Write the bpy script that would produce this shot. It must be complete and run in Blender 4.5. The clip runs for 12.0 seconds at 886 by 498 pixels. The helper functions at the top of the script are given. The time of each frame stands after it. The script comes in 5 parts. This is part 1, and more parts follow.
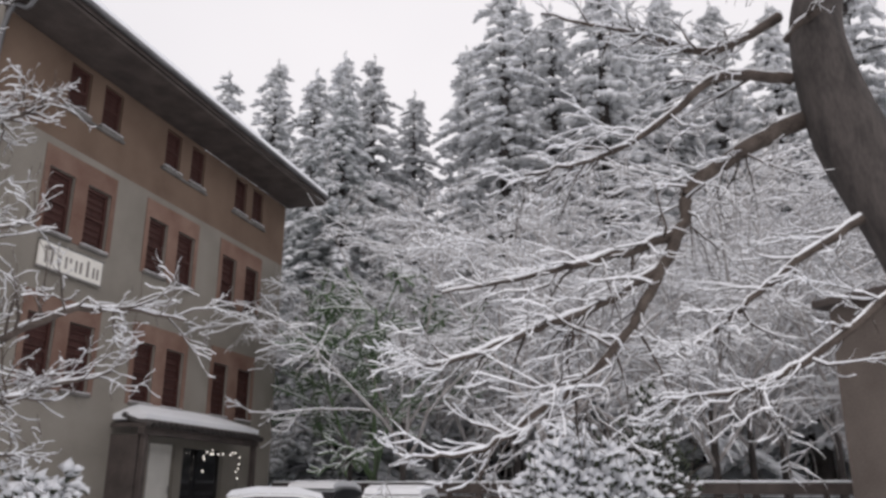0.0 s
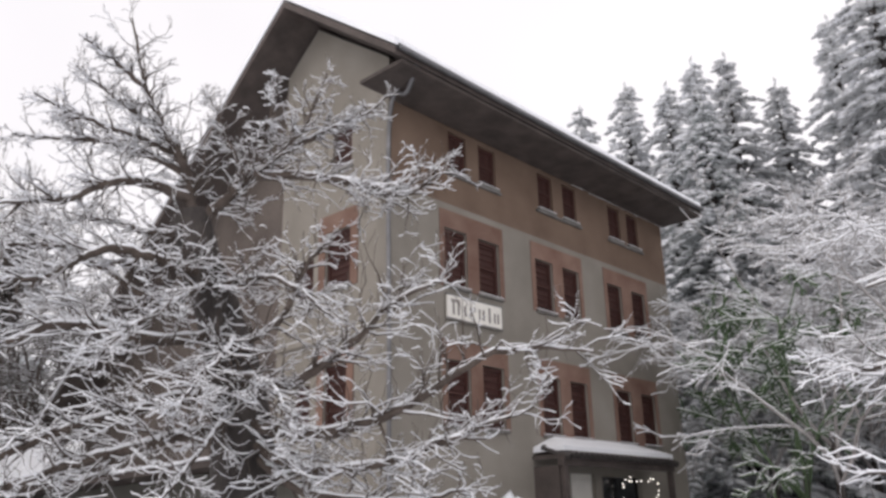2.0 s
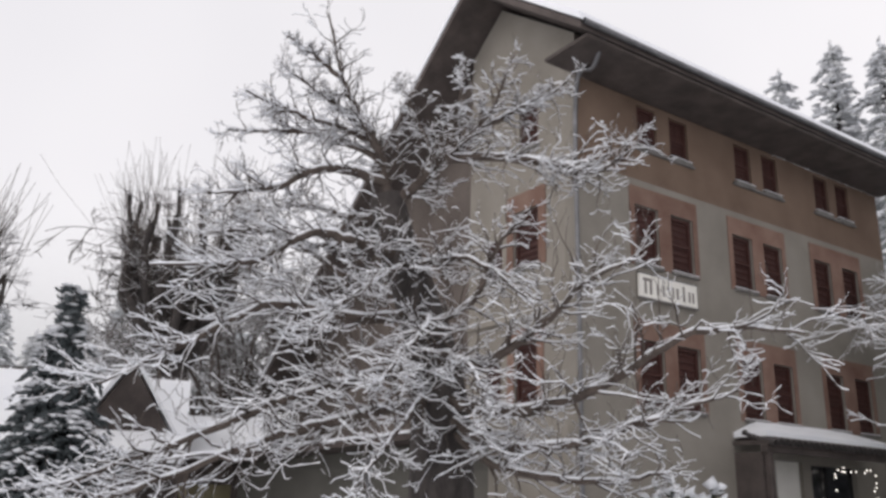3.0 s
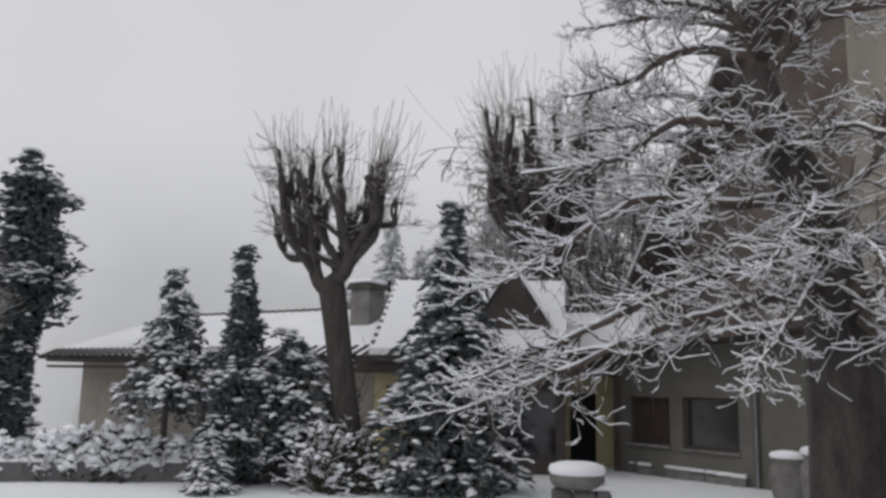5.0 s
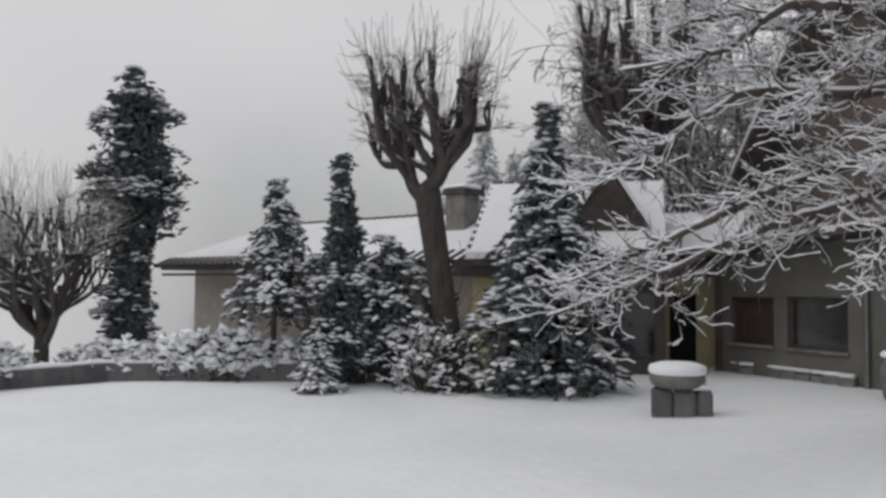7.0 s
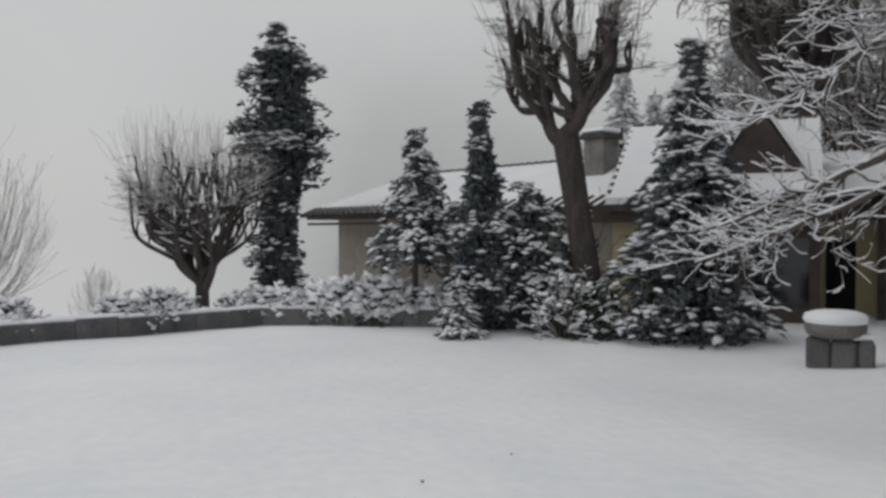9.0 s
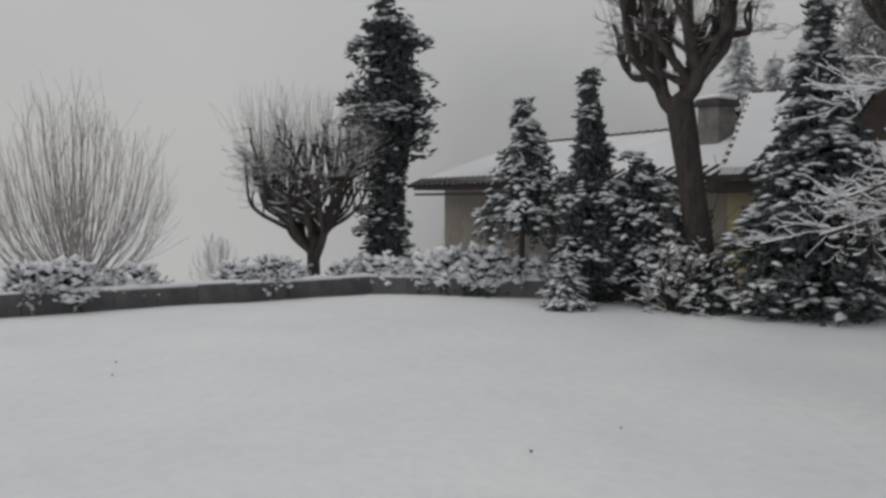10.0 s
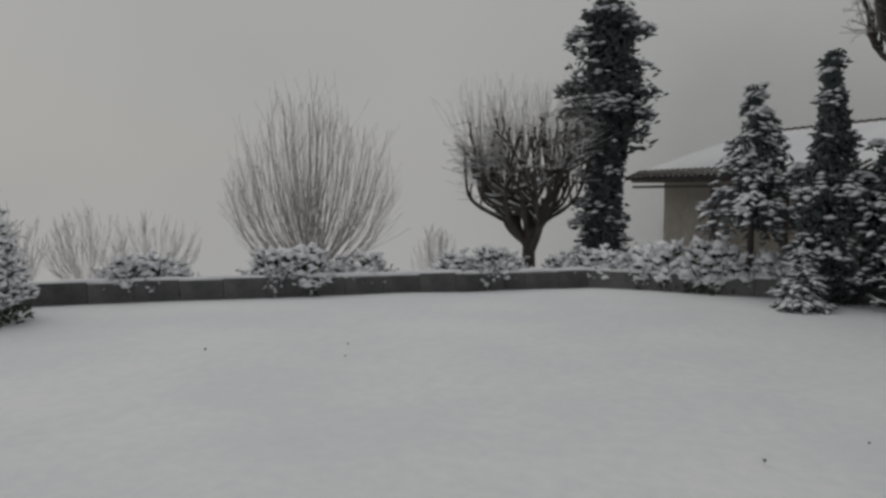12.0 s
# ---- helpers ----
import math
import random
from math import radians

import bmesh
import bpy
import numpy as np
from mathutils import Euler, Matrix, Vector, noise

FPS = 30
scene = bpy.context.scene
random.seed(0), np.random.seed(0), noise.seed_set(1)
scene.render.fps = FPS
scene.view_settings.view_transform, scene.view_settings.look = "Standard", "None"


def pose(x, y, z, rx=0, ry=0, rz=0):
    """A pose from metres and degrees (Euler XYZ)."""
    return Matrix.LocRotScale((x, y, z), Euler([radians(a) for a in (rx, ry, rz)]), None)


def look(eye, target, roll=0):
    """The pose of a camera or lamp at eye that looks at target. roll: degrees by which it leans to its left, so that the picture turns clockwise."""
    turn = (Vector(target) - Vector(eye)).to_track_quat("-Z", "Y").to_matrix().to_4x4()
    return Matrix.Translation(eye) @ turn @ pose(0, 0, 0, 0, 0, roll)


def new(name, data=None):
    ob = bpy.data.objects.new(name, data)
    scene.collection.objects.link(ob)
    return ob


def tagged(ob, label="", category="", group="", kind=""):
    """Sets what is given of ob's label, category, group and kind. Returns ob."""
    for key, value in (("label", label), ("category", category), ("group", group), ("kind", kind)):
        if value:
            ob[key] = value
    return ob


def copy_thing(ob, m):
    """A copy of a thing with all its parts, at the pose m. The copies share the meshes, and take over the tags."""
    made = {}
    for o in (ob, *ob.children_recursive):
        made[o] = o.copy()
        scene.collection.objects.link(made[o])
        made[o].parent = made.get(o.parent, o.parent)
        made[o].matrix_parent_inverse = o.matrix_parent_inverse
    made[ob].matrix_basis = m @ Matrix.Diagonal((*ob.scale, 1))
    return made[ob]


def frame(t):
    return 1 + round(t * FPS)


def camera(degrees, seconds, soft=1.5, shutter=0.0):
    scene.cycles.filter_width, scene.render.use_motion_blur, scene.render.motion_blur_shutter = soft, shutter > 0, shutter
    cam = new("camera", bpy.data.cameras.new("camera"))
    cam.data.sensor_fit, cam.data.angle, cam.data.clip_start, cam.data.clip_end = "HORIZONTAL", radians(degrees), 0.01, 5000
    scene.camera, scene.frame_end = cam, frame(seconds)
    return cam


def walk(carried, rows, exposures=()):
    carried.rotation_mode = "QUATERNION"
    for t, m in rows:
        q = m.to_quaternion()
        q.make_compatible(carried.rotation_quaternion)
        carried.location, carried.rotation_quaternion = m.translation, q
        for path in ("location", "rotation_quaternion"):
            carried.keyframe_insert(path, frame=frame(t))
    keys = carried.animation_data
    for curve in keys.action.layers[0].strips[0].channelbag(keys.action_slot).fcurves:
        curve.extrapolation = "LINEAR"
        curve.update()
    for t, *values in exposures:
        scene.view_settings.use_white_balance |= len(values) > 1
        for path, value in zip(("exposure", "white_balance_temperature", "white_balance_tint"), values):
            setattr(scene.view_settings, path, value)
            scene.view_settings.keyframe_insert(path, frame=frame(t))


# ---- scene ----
# camera: a person turns on the spot with the camera held at arm's length
ARM = 0.42
TURNS = [  # seconds, yaw, pitch, roll
    (0.0, 0.60, 16.71, 0.27),
    (0.5, 2.58, 16.33, -1.17),
    (1.0, 10.86, 16.00, -1.78),
    (1.5, 20.72, 18.04, -1.07),
    (2.0, 27.49, 18.65, -1.25),
    (2.5, 33.90, 17.99, 0.34),
    (3.0, 40.96, 17.14, 1.85),
    (3.5, 48.55, 15.50, 1.74),
    (3.7, 51.05, 14.88, 1.90),
    (5.3, 67.63, 7.93, 1.38),
    (5.5, 68.05, 6.82, 1.49),
    (6.0, 68.99, 4.83, 1.38),
    (6.5, 71.07, 3.06, 0.75),
    (8.3, 75.18, 0.68, 0.80),
    (8.5, 76.84, -0.12, 0.60),
    (9.0, 81.72, -1.29, -0.12),
    (9.5, 85.77, -2.65, -0.26),
    (10.0, 89.03, -3.35, 0.00),
    (10.5, 92.64, -3.57, 0.47),
    (11.0, 97.18, -3.91, 0.67),
    (11.5, 100.86, -3.81, 0.56),
    (12.0, 103.86, -3.89, 0.13),
]


def held(yaw, pitch, roll):
    a, b = radians(yaw), radians(50)
    m = pose(ARM * (math.sin(b) - math.sin(a)), ARM * (math.cos(a) - math.cos(b)), 2.3, 90 + pitch, 0, yaw)
    return m @ pose(0, 0, 0, 0, 0, roll)


cam = camera(56.9, 12.0, soft=3.0)
walk(cam, [(t, held(y, p, r)) for t, y, p, r in TURNS],
     exposures=[(0, 0.26, 6600, 15), (1.0, 0.38, 6600, 15), (2.0, 0.48, 6620, 15), (3.0, 0.30, 6560, 14), (3.7, 0.12, 6520, 13), (5.5, -0.17, 6450, 11), (6.5, -0.16, 6560, 11), (8.5, -0.29, 6560, 9), (9.5, -0.46, 6600, 9), (12, -0.94, 6700, 8)])

# overcast sky: a Nishita sky greyed by cloud, one very wide weak sun
world = bpy.data.worlds.new("overcast")
scene.world = world
world.use_nodes = True
wn, wl = world.node_tree.nodes, world.node_tree.links
sky = wn.new("ShaderNodeTexSky")
sky.sky_type, sky.sun_disc, sky.sun_elevation, sky.sun_rotation = "NISHITA", False, radians(35), radians(200)
sky.dust_density = 4
scale_sky = wn.new("ShaderNodeVectorMath")
scale_sky.operation = "SCALE"
scale_sky.inputs["Scale"].default_value = 0.1
wl.new(sky.outputs[0], scale_sky.inputs[0])
cloud = wn.new("ShaderNodeMix")
cloud.data_type = "RGBA"
cloud.inputs["Factor"].default_value = 0.93
coord = wn.new("ShaderNodeTexCoord")
cloud_noise = wn.new("ShaderNodeTexNoise")
cloud_noise.inputs["Scale"].default_value = 1.6
cloud_noise.inputs["Detail"].default_value = 3
wl.new(coord.outputs["Generated"], cloud_noise.inputs["Vector"])
cloud_ramp = wn.new("ShaderNodeValToRGB")
cloud_ramp.color_ramp.elements[0].position, cloud_ramp.color_ramp.elements[0].color = 0.3, (0.70, 0.705, 0.72, 1)
cloud_ramp.color_ramp.elements[1].position, cloud_ramp.color_ramp.elements[1].color = 0.7, (0.80, 0.80, 0.805, 1)
wl.new(cloud_noise.outputs["Fac"], cloud_ramp.inputs[0])
wl.new(scale_sky.outputs[0], cloud.inputs["A"])
wl.new(cloud_ramp.outputs[0], cloud.inputs["B"])
wl.new(cloud.outputs["Result"], wn["Background"].inputs["Color"])
wn["Background"].inputs["Strength"].default_value = 1.0
sun = new("sun", bpy.data.lights.new("sun", "SUN"))
sun.data.energy, sun.data.angle, sun.data.color = 0.5, radians(40), (1, 0.98, 0.95)
sun.matrix_world = look((0, 0, 60), (10, 40, 0))


# ---------------------------------------------------------------- materials
def material(name, base, second, rough=0.8, coarse=3.0, fine=40.0, bump=0.3, metal=0.0, mixrange=(0.35, 0.65), depth=0.02, spec=0.3, stretch=None):
    m = bpy.data.materials.new(name)
    m.use_nodes = True
    nt, links = m.node_tree.nodes, m.node_tree.links
    b = nt["Principled BSDF"]
    tc = nt.new("ShaderNodeTexCoord")
    src = tc.outputs["Object"]
    if stretch:
        mp = nt.new("ShaderNodeMapping")
        mp.inputs["Scale"].default_value = stretch
        links.new(src, mp.inputs[0])
        src = mp.outputs[0]
    n1, n2 = nt.new("ShaderNodeTexNoise"), nt.new("ShaderNodeTexNoise")
    n1.inputs["Scale"].default_value, n1.inputs["Detail"].default_value = coarse, 5
    n2.inputs["Scale"].default_value, n2.inputs["Detail"].default_value = fine, 3
    links.new(src, n1.inputs["Vector"]), links.new(src, n2.inputs["Vector"])
    add = nt.new("ShaderNodeMath")
    add.operation = "MULTIPLY_ADD"
    add.inputs[1].default_value, add.inputs[2].default_value = 0.35, 0.0
    links.new(n2.outputs["Fac"], add.inputs[0])
    add2 = nt.new("ShaderNodeMath")
    add2.operation = "MULTIPLY_ADD"
    add2.inputs[1].default_value = 0.65
    links.new(n1.outputs["Fac"], add2.inputs[0]), links.new(add.outputs[0], add2.inputs[2])
    ramp = nt.new("ShaderNodeValToRGB")
    e = ramp.color_ramp.elements
    e[0].position, e[1].position = mixrange
    e[0].color, e[1].color = (*base, 1), (*second, 1)
    links.new(add2.outputs[0], ramp.inputs[0])
    info = nt.new("ShaderNodeObjectInfo")
    hsv = nt.new("ShaderNodeHueSaturation")
    vr = nt.new("ShaderNodeMapRange")
    vr.inputs["To Min"].default_value, vr.inputs["To Max"].default_value = 0.9, 1.1
    links.new(info.outputs["Random"], vr.inputs["Value"]), links.new(vr.outputs[0], hsv.inputs["Value"])
    links.new(ramp.outputs[0], hsv.inputs["Color"]), links.new(hsv.outputs[0], b.inputs["Base Color"])
    bp = nt.new("ShaderNodeBump")
    bp.inputs["Strength"].default_value, bp.inputs["Distance"].default_value = bump, depth
    links.new(add2.outputs[0], bp.inputs["Height"]), links.new(bp.outputs[0], b.inputs["Normal"])
    b.inputs["Roughness"].default_value, b.inputs["Metallic"].default_value = rough, metal
    b.inputs["Specular IOR Level"].default_value = spec
    return m


SNOW = material("snow", (0.80, 0.82, 0.86), (0.88, 0.89, 0.91), 0.7, 0.6, 14, 0.25, depth=0.06)
GROUND = material("trodden_snow", (0.76, 0.79, 0.83), (0.87, 0.885, 0.90), 0.7, 0.35, 5, 0.5, depth=0.08)
BARK = material("bark", (0.034, 0.030, 0.029), (0.088, 0.076, 0.071), 0.9, 5, 30, 0.9, depth=0.03, stretch=(1, 1, 0.3))
TWIG = material("twig", (0.05, 0.039, 0.034), (0.13, 0.105, 0.09), 0.9, 5, 40, 0.4)
PALE_TWIG = material("frosted_twig", (0.27, 0.25, 0.245), (0.50, 0.48, 0.47), 0.9, 3, 30, 0.4)
NEEDLE = material("spruce_needles", (0.058, 0.070, 0.074), (0.125, 0.14, 0.145), 0.85, 1.5, 25, 0.6, depth=0.04)
# frosted needles, lightened beyond the frost to put mist into the colour
FROST_HAZE_NEEDLE = material("frosted_hazed_needles", (0.31, 0.335, 0.335), (0.56, 0.59, 0.60), 0.9, 0.8, 12, 0.6, depth=0.05)
# paler needle copy for far spruces: the mist is put into the base colour
HAZE_NEEDLE = material("haze_pale_needles", (0.50, 0.515, 0.52), (0.67, 0.68, 0.69), 0.9, 0.8, 12, 0.5, depth=0.05)
GREEN = material("green_foliage", (0.075, 0.125, 0.065), (0.14, 0.20, 0.11), 0.8, 2, 25, 0.5)
PLASTER = material("grey_plaster", (0.22, 0.20, 0.172), (0.31, 0.285, 0.25), 0.9, 0.7, 30, 0.25)
UPPER = material("ochre_plaster", (0.145, 0.098, 0.072), (0.215, 0.152, 0.114), 0.9, 0.8, 30, 0.25)
REDWASH = material("red_painted_surround", (0.165, 0.09, 0.068), (0.265, 0.178, 0.142), 0.9, 1.2, 25, 0.2)
SHUTTER = material("red_brown_shutter", (0.045, 0.018, 0.015), (0.085, 0.035, 0.029), 0.6, 3, 40, 0.3, stretch=(8, 8, 1))
DARKWOOD = material("dark_eave_boards", (0.055, 0.045, 0.042), (0.11, 0.09, 0.082), 0.8, 2, 30, 0.4)
STONE = material("grey_stone", (0.12, 0.115, 0.11), (0.25, 0.24, 0.23), 0.9, 2.5, 25, 0.8)
CONCRETE = material("wall_concrete", (0.075, 0.075, 0.08), (0.17, 0.165, 0.165), 0.9, 1.2, 20, 0.6)
YELLOW = material("yellow_plaster", (0.46, 0.40, 0.24), (0.56, 0.50, 0.32), 0.9, 1, 30, 0.2)
# grey plaster, its colour lowered to stand in for shade under the eaves
ANNEX = material("shade_dimmed_plaster", (0.105, 0.10, 0.088), (0.16, 0.153, 0.136), 0.9, 0.8, 25, 0.25)
METAL = material("zinc", (0.16, 0.16, 0.165), (0.26, 0.26, 0.27), 0.45, 3, 30, 0.2, metal=0.7)
WHITE = material("white_paint", (0.70, 0.68, 0.63), (0.80, 0.78, 0.73), 0.7, 3, 40, 0.1)
SIGNINK = material("sign_letter_paint", (0.17, 0.15, 0.14), (0.27, 0.25, 0.23), 0.7, 3, 40, 0.1)
TILE = material("roof_tile", (0.052, 0.047, 0.046), (0.105, 0.096, 0.092), 0.85, 4, 30, 0.5)
GLASS = material("dark_window_glass", (0.015, 0.016, 0.018), (0.03, 0.03, 0.034), 0.08, 2, 10, 0.02, spec=0.6)
CURTAIN = material("curtain_glass", (0.05, 0.038, 0.036), (0.085, 0.06, 0.056), 0.3, 2, 10, 0.05, stretch=(9, 9, 1))
SILVER = material("silver_car_paint", (0.35, 0.37, 0.39), (0.42, 0.44, 0.46), 0.3, 2, 200, 0.02, metal=0.5)
WHITECAR = material("white_car_paint", (0.68, 0.69, 0.70), (0.74, 0.75, 0.76), 0.3, 2, 200, 0.02)
RUBBER = material("rubber", (0.02, 0.02, 0.02), (0.035, 0.035, 0.035), 0.8, 8, 60, 0.3)
# brown plaster, darkened so that the rear gable's shade is in the colour
SHADEPLASTER = material("brown_shade_darkened_plaster", (0.09, 0.074, 0.066), (0.155, 0.13, 0.115), 0.9, 0.8, 25, 0.3)
HEDGE = material("dark_hedge_leaves", (0.03, 0.04, 0.028), (0.09, 0.10, 0.07), 0.85, 3, 30, 0.5)
LAMP = bpy.data.materials.new("lamp_glow")
LAMP.use_nodes = True
LAMP.node_tree.nodes["Principled BSDF"].inputs["Emission Color"].default_value = (1, 0.95, 0.85, 1)
LAMP.node_tree.nodes["Principled BSDF"].inputs["Emission Strength"].default_value = 1.6


# ---------------------------------------------------------------- mesh tools
def mesh_of(name, verts, faces, mat, smooth=False):
    me = bpy.data.meshes.new(name)
    if isinstance(faces, np.ndarray):
        k = faces.shape[1]
        me.vertices.add(len(verts))
        me.vertices.foreach_set("co", np.asarray(verts, dtype=np.float32).ravel())
        me.loops.add(faces.size)
        me.loops.foreach_set("vertex_index", faces.astype(np.int32).ravel())
        me.polygons.add(len(faces))
        me.polygons.foreach_set("loop_start", (np.arange(len(faces)) * k).astype(np.int32))
        me.update(calc_edges=True)
    else:
        me.from_pydata([tuple(v) for v in verts], [], faces)
    if smooth:
        me.polygons.foreach_set("use_smooth", [True] * len(me.polygons))
    me.materials.append(mat)
    return me


def thing(name, m, label, category, group="", kind=""):
    ob = new(name)
    ob.empty_display_size = 0.2
    ob.matrix_basis = m
    return tagged(ob, label, category, group, kind)


def part(name, me, parent, label="", m=None, kind=""):
    ob = new(name, me)
    ob.parent = parent
    if m is not None:
        ob.matrix_basis = m
    return tagged(ob, label, kind=kind)


def box_bm(bm, x0, y0, z0, x1, y1, z1):
    vs = [bm.verts.new(p) for p in ((x0, y0, z0), (x1, y0, z0), (x1, y1, z0), (x0, y1, z0), (x0, y0, z1), (x1, y0, z1), (x1, y1, z1), (x0, y1, z1))]
    for f in ((3, 2, 1, 0), (4, 5, 6, 7), (0, 1, 5, 4), (1, 2, 6, 5), (2, 3, 7, 6), (3, 0, 4, 7)):
        bm.faces.new([vs[i] for i in f])


def boxes(name, mat, *bs, bevel=0.0):
    bm = bmesh.new()
    for b in bs:
        box_bm(bm, *b)
    if bevel:
        bmesh.ops.bevel(bm, geom=bm.edges[:], offset=bevel, segments=1, affect="EDGES")
    me = bpy.data.meshes.new(name)
    bm.to_mesh(me)
    bm.free()
    me.materials.append(mat)
    return me


def prism(name, mat, profile, y0, y1, axis="y"):
    """A closed (x, z) outline drawn out from y0 to y1."""
    n = len(profile)
    v = [(x, y0, z) for x, z in profile] + [(x, y1, z) for x, z in profile]
    if axis == "x":
        v = [(b, a, c) for a, b, c in v]
    f = [tuple(range(n)), tuple(range(2 * n - 1, n - 1, -1))] + [(i, i + n, (i + 1) % n + n, (i + 1) % n) for i in range(n)]
    me = mesh_of(name, v, f, mat)
    bm = bmesh.new()
    bm.from_mesh(me)
    bmesh.ops.recalc_face_normals(bm, faces=bm.faces)
    bm.to_mesh(me)
    bm.free()
    return me


def holed_wall(name, mat, length, z0, z1, thick, holes, x0=0.0):
    """A wall along x, outer face at y = 0, body towards +y, with rectangular openings (xa, za, xb, zb)."""
    xs = sorted({x0, length, *(h[0] for h in holes), *(h[2] for h in holes)})
    zs = sorted({z0, z1, *(h[1] for h in holes), *(h[3] for h in holes)})
    nx, nz = len(xs), len(zs)
    solid = {(i, k) for i in range(nx - 1) for k in range(nz - 1)
             if not any(h[0] < (xs[i] + xs[i + 1]) / 2 < h[2] and h[1] < (zs[k] + zs[k + 1]) / 2 < h[3] for h in holes)}
    v = [(x, y, z) for y in (0, thick) for x in xs for z in zs]

    def vid(y, i, k):
        return y * nx * nz + i * nz + k

    f = []
    for i, k in solid:
        f.append((vid(0, i, k), vid(0, i + 1, k), vid(0, i + 1, k + 1), vid(0, i, k + 1)))
        f.append((vid(1, i, k + 1), vid(1, i + 1, k + 1), vid(1, i + 1, k), vid(1, i, k)))
        for di, dk, (a, b), (c, d) in ((-1, 0, (0, 0), (0, 1)), (1, 0, (1, 1), (1, 0)), (0, -1, (1, 0), (0, 0)), (0, 1, (0, 1), (1, 1))):
            if (i + di, k + dk) not in solid:
                f.append((vid(0, i + a, k + b), vid(0, i + c, k + d), vid(1, i + c, k + d), vid(1, i + a, k + b)))
    me = mesh_of(name, v, f, mat)
    bm = bmesh.new()
    bm.from_mesh(me)
    bmesh.ops.delete(bm, geom=[w for w in bm.verts if not w.link_faces], context="VERTS")
    bmesh.ops.recalc_face_normals(bm, faces=bm.faces)
    bm.to_mesh(me)
    bm.free()
    return me


def sweep(lines, max_sides=8):
    """Tubes along (points, radii) polylines: verts and quads."""
    V, F, base = [], [], 0
    for pts, rad in lines:
        pts, rad = np.asarray(pts, float), np.asarray(rad, float)
        if len(pts) < 2:
            continue
        big = rad.max()
        k = max_sides if big > 0.12 else 6 if big > 0.05 else 4 if big > 0.018 else 3
        t = np.gradient(pts, axis=0)
        t /= np.linalg.norm(t, axis=1)[:, None] + 1e-9
        ref = np.array([0.31, 0.17, 0.93]) if abs(t[0][2]) < 0.8 else np.array([0.95, 0.2, 0.1])
        a = np.cross(t, ref)
        a /= np.linalg.norm(a, axis=1)[:, None] + 1e-9
        b = np.cross(t, a)
        ang = np.arange(k) * 2 * np.pi / k
        ring = pts[:, None] + rad[:, None, None] * (np.cos(ang)[None, :, None] * a[:, None] + np.sin(ang)[None, :, None] * b[:, None])
        n = len(pts)
        V.append(ring.reshape(-1, 3))
        i, j = np.meshgrid(np.arange(n - 1), np.arange(k), indexing="ij")
        j2 = (j + 1) % k
        F.append(base + np.stack([i * k + j, (i + 1) * k + j, (i + 1) * k + j2, i * k + j2], -1).reshape(-1, 4))
        base += n * k
    return np.concatenate(V), np.concatenate(F)


def sprigs(C, A, L, W, T, seed=0):
    """Many long flattened eight-sided clumps: centre, axis, length, width, thickness."""
    A = A / (np.linalg.norm(A, axis=1)[:, None] + 1e-9)
    side = np.cross(A, np.array([0.05, 0.03, 1.0]))
    side /= np.linalg.norm(side, axis=1)[:, None] + 1e-9
    upw = np.cross(side, A)
    n = len(C)
    r = np.random.default_rng(seed)
    mid = C + A * (L * r.uniform(-0.2, 0.1, n))[:, None]
    V = np.stack([C - A * (L / 2)[:, None], C + A * (L / 2)[:, None], mid + side * (W / 2)[:, None], mid - side * (W / 2)[:, None],
                  mid + upw * (T / 2)[:, None], mid - upw * (T / 2)[:, None]], 1).reshape(-1, 3)
    tri = np.array([(0, 2, 4), (0, 4, 3), (0, 3, 5), (0, 5, 2), (1, 4, 2), (1, 3, 4), (1, 5, 3), (1, 2, 5)])
    return V, (np.arange(n)[:, None, None] * 6 + tri).reshape(-1, 3)


def snow_lines(lines, cover=1.0, extra=0.012, seed=1):
    """The snow that lies along the top of branches: thin on steep ones."""
    r, out = np.random.default_rng(seed), []
    for pts, rad in lines:
        pts, rad = np.asarray(pts, float), np.asarray(rad, float)
        t = np.gradient(pts, axis=0)
        t /= np.linalg.norm(t, axis=1)[:, None] + 1e-9
        flat = np.clip(1.15 - t[:, 2] ** 2 * 1.25, 0.0, 1)
        thick = cover * flat * (np.minimum(rad, 0.045) * 0.6 + extra) * r.uniform(0.6, 1.3, len(rad))
        if thick.max() < 0.003:
            continue
        q = pts.copy()
        q[:, 2] += rad * 0.85 + thick * 0.35
        out.append((q, np.maximum(thick, 0.0015)))
    return out


def grow(r, p, d, length, rad, depth, lines, droop=0.0, wild=0.35, kids=(4, 7), shrink=0.55, spread=0.9, twig=0.006):
    """A branch and its side branches, as polylines."""
    n = max(4, int(length / 0.22)) if depth > 0 else 4
    n = min(n, 9)
    p, d = np.array(p, float), np.array(d, float)
    d /= np.linalg.norm(d)
    pts, rads = [p.copy()], [rad]
    for i in range(n):
        d = d + r.normal(0, wild / math.sqrt(n), 3) + np.array([0, 0, droop / n])
        d /= np.linalg.norm(d)
        p = p + d * length / n
        pts.append(p.copy())
        rads.append(max(twig, rad * (1 - 0.92 * (i + 1) / n)))
    lines.append((pts, rads))
    if depth > 0:
        side_branches(r, pts, rads, length, depth, lines, droop, wild, kids, shrink, spread, twig)


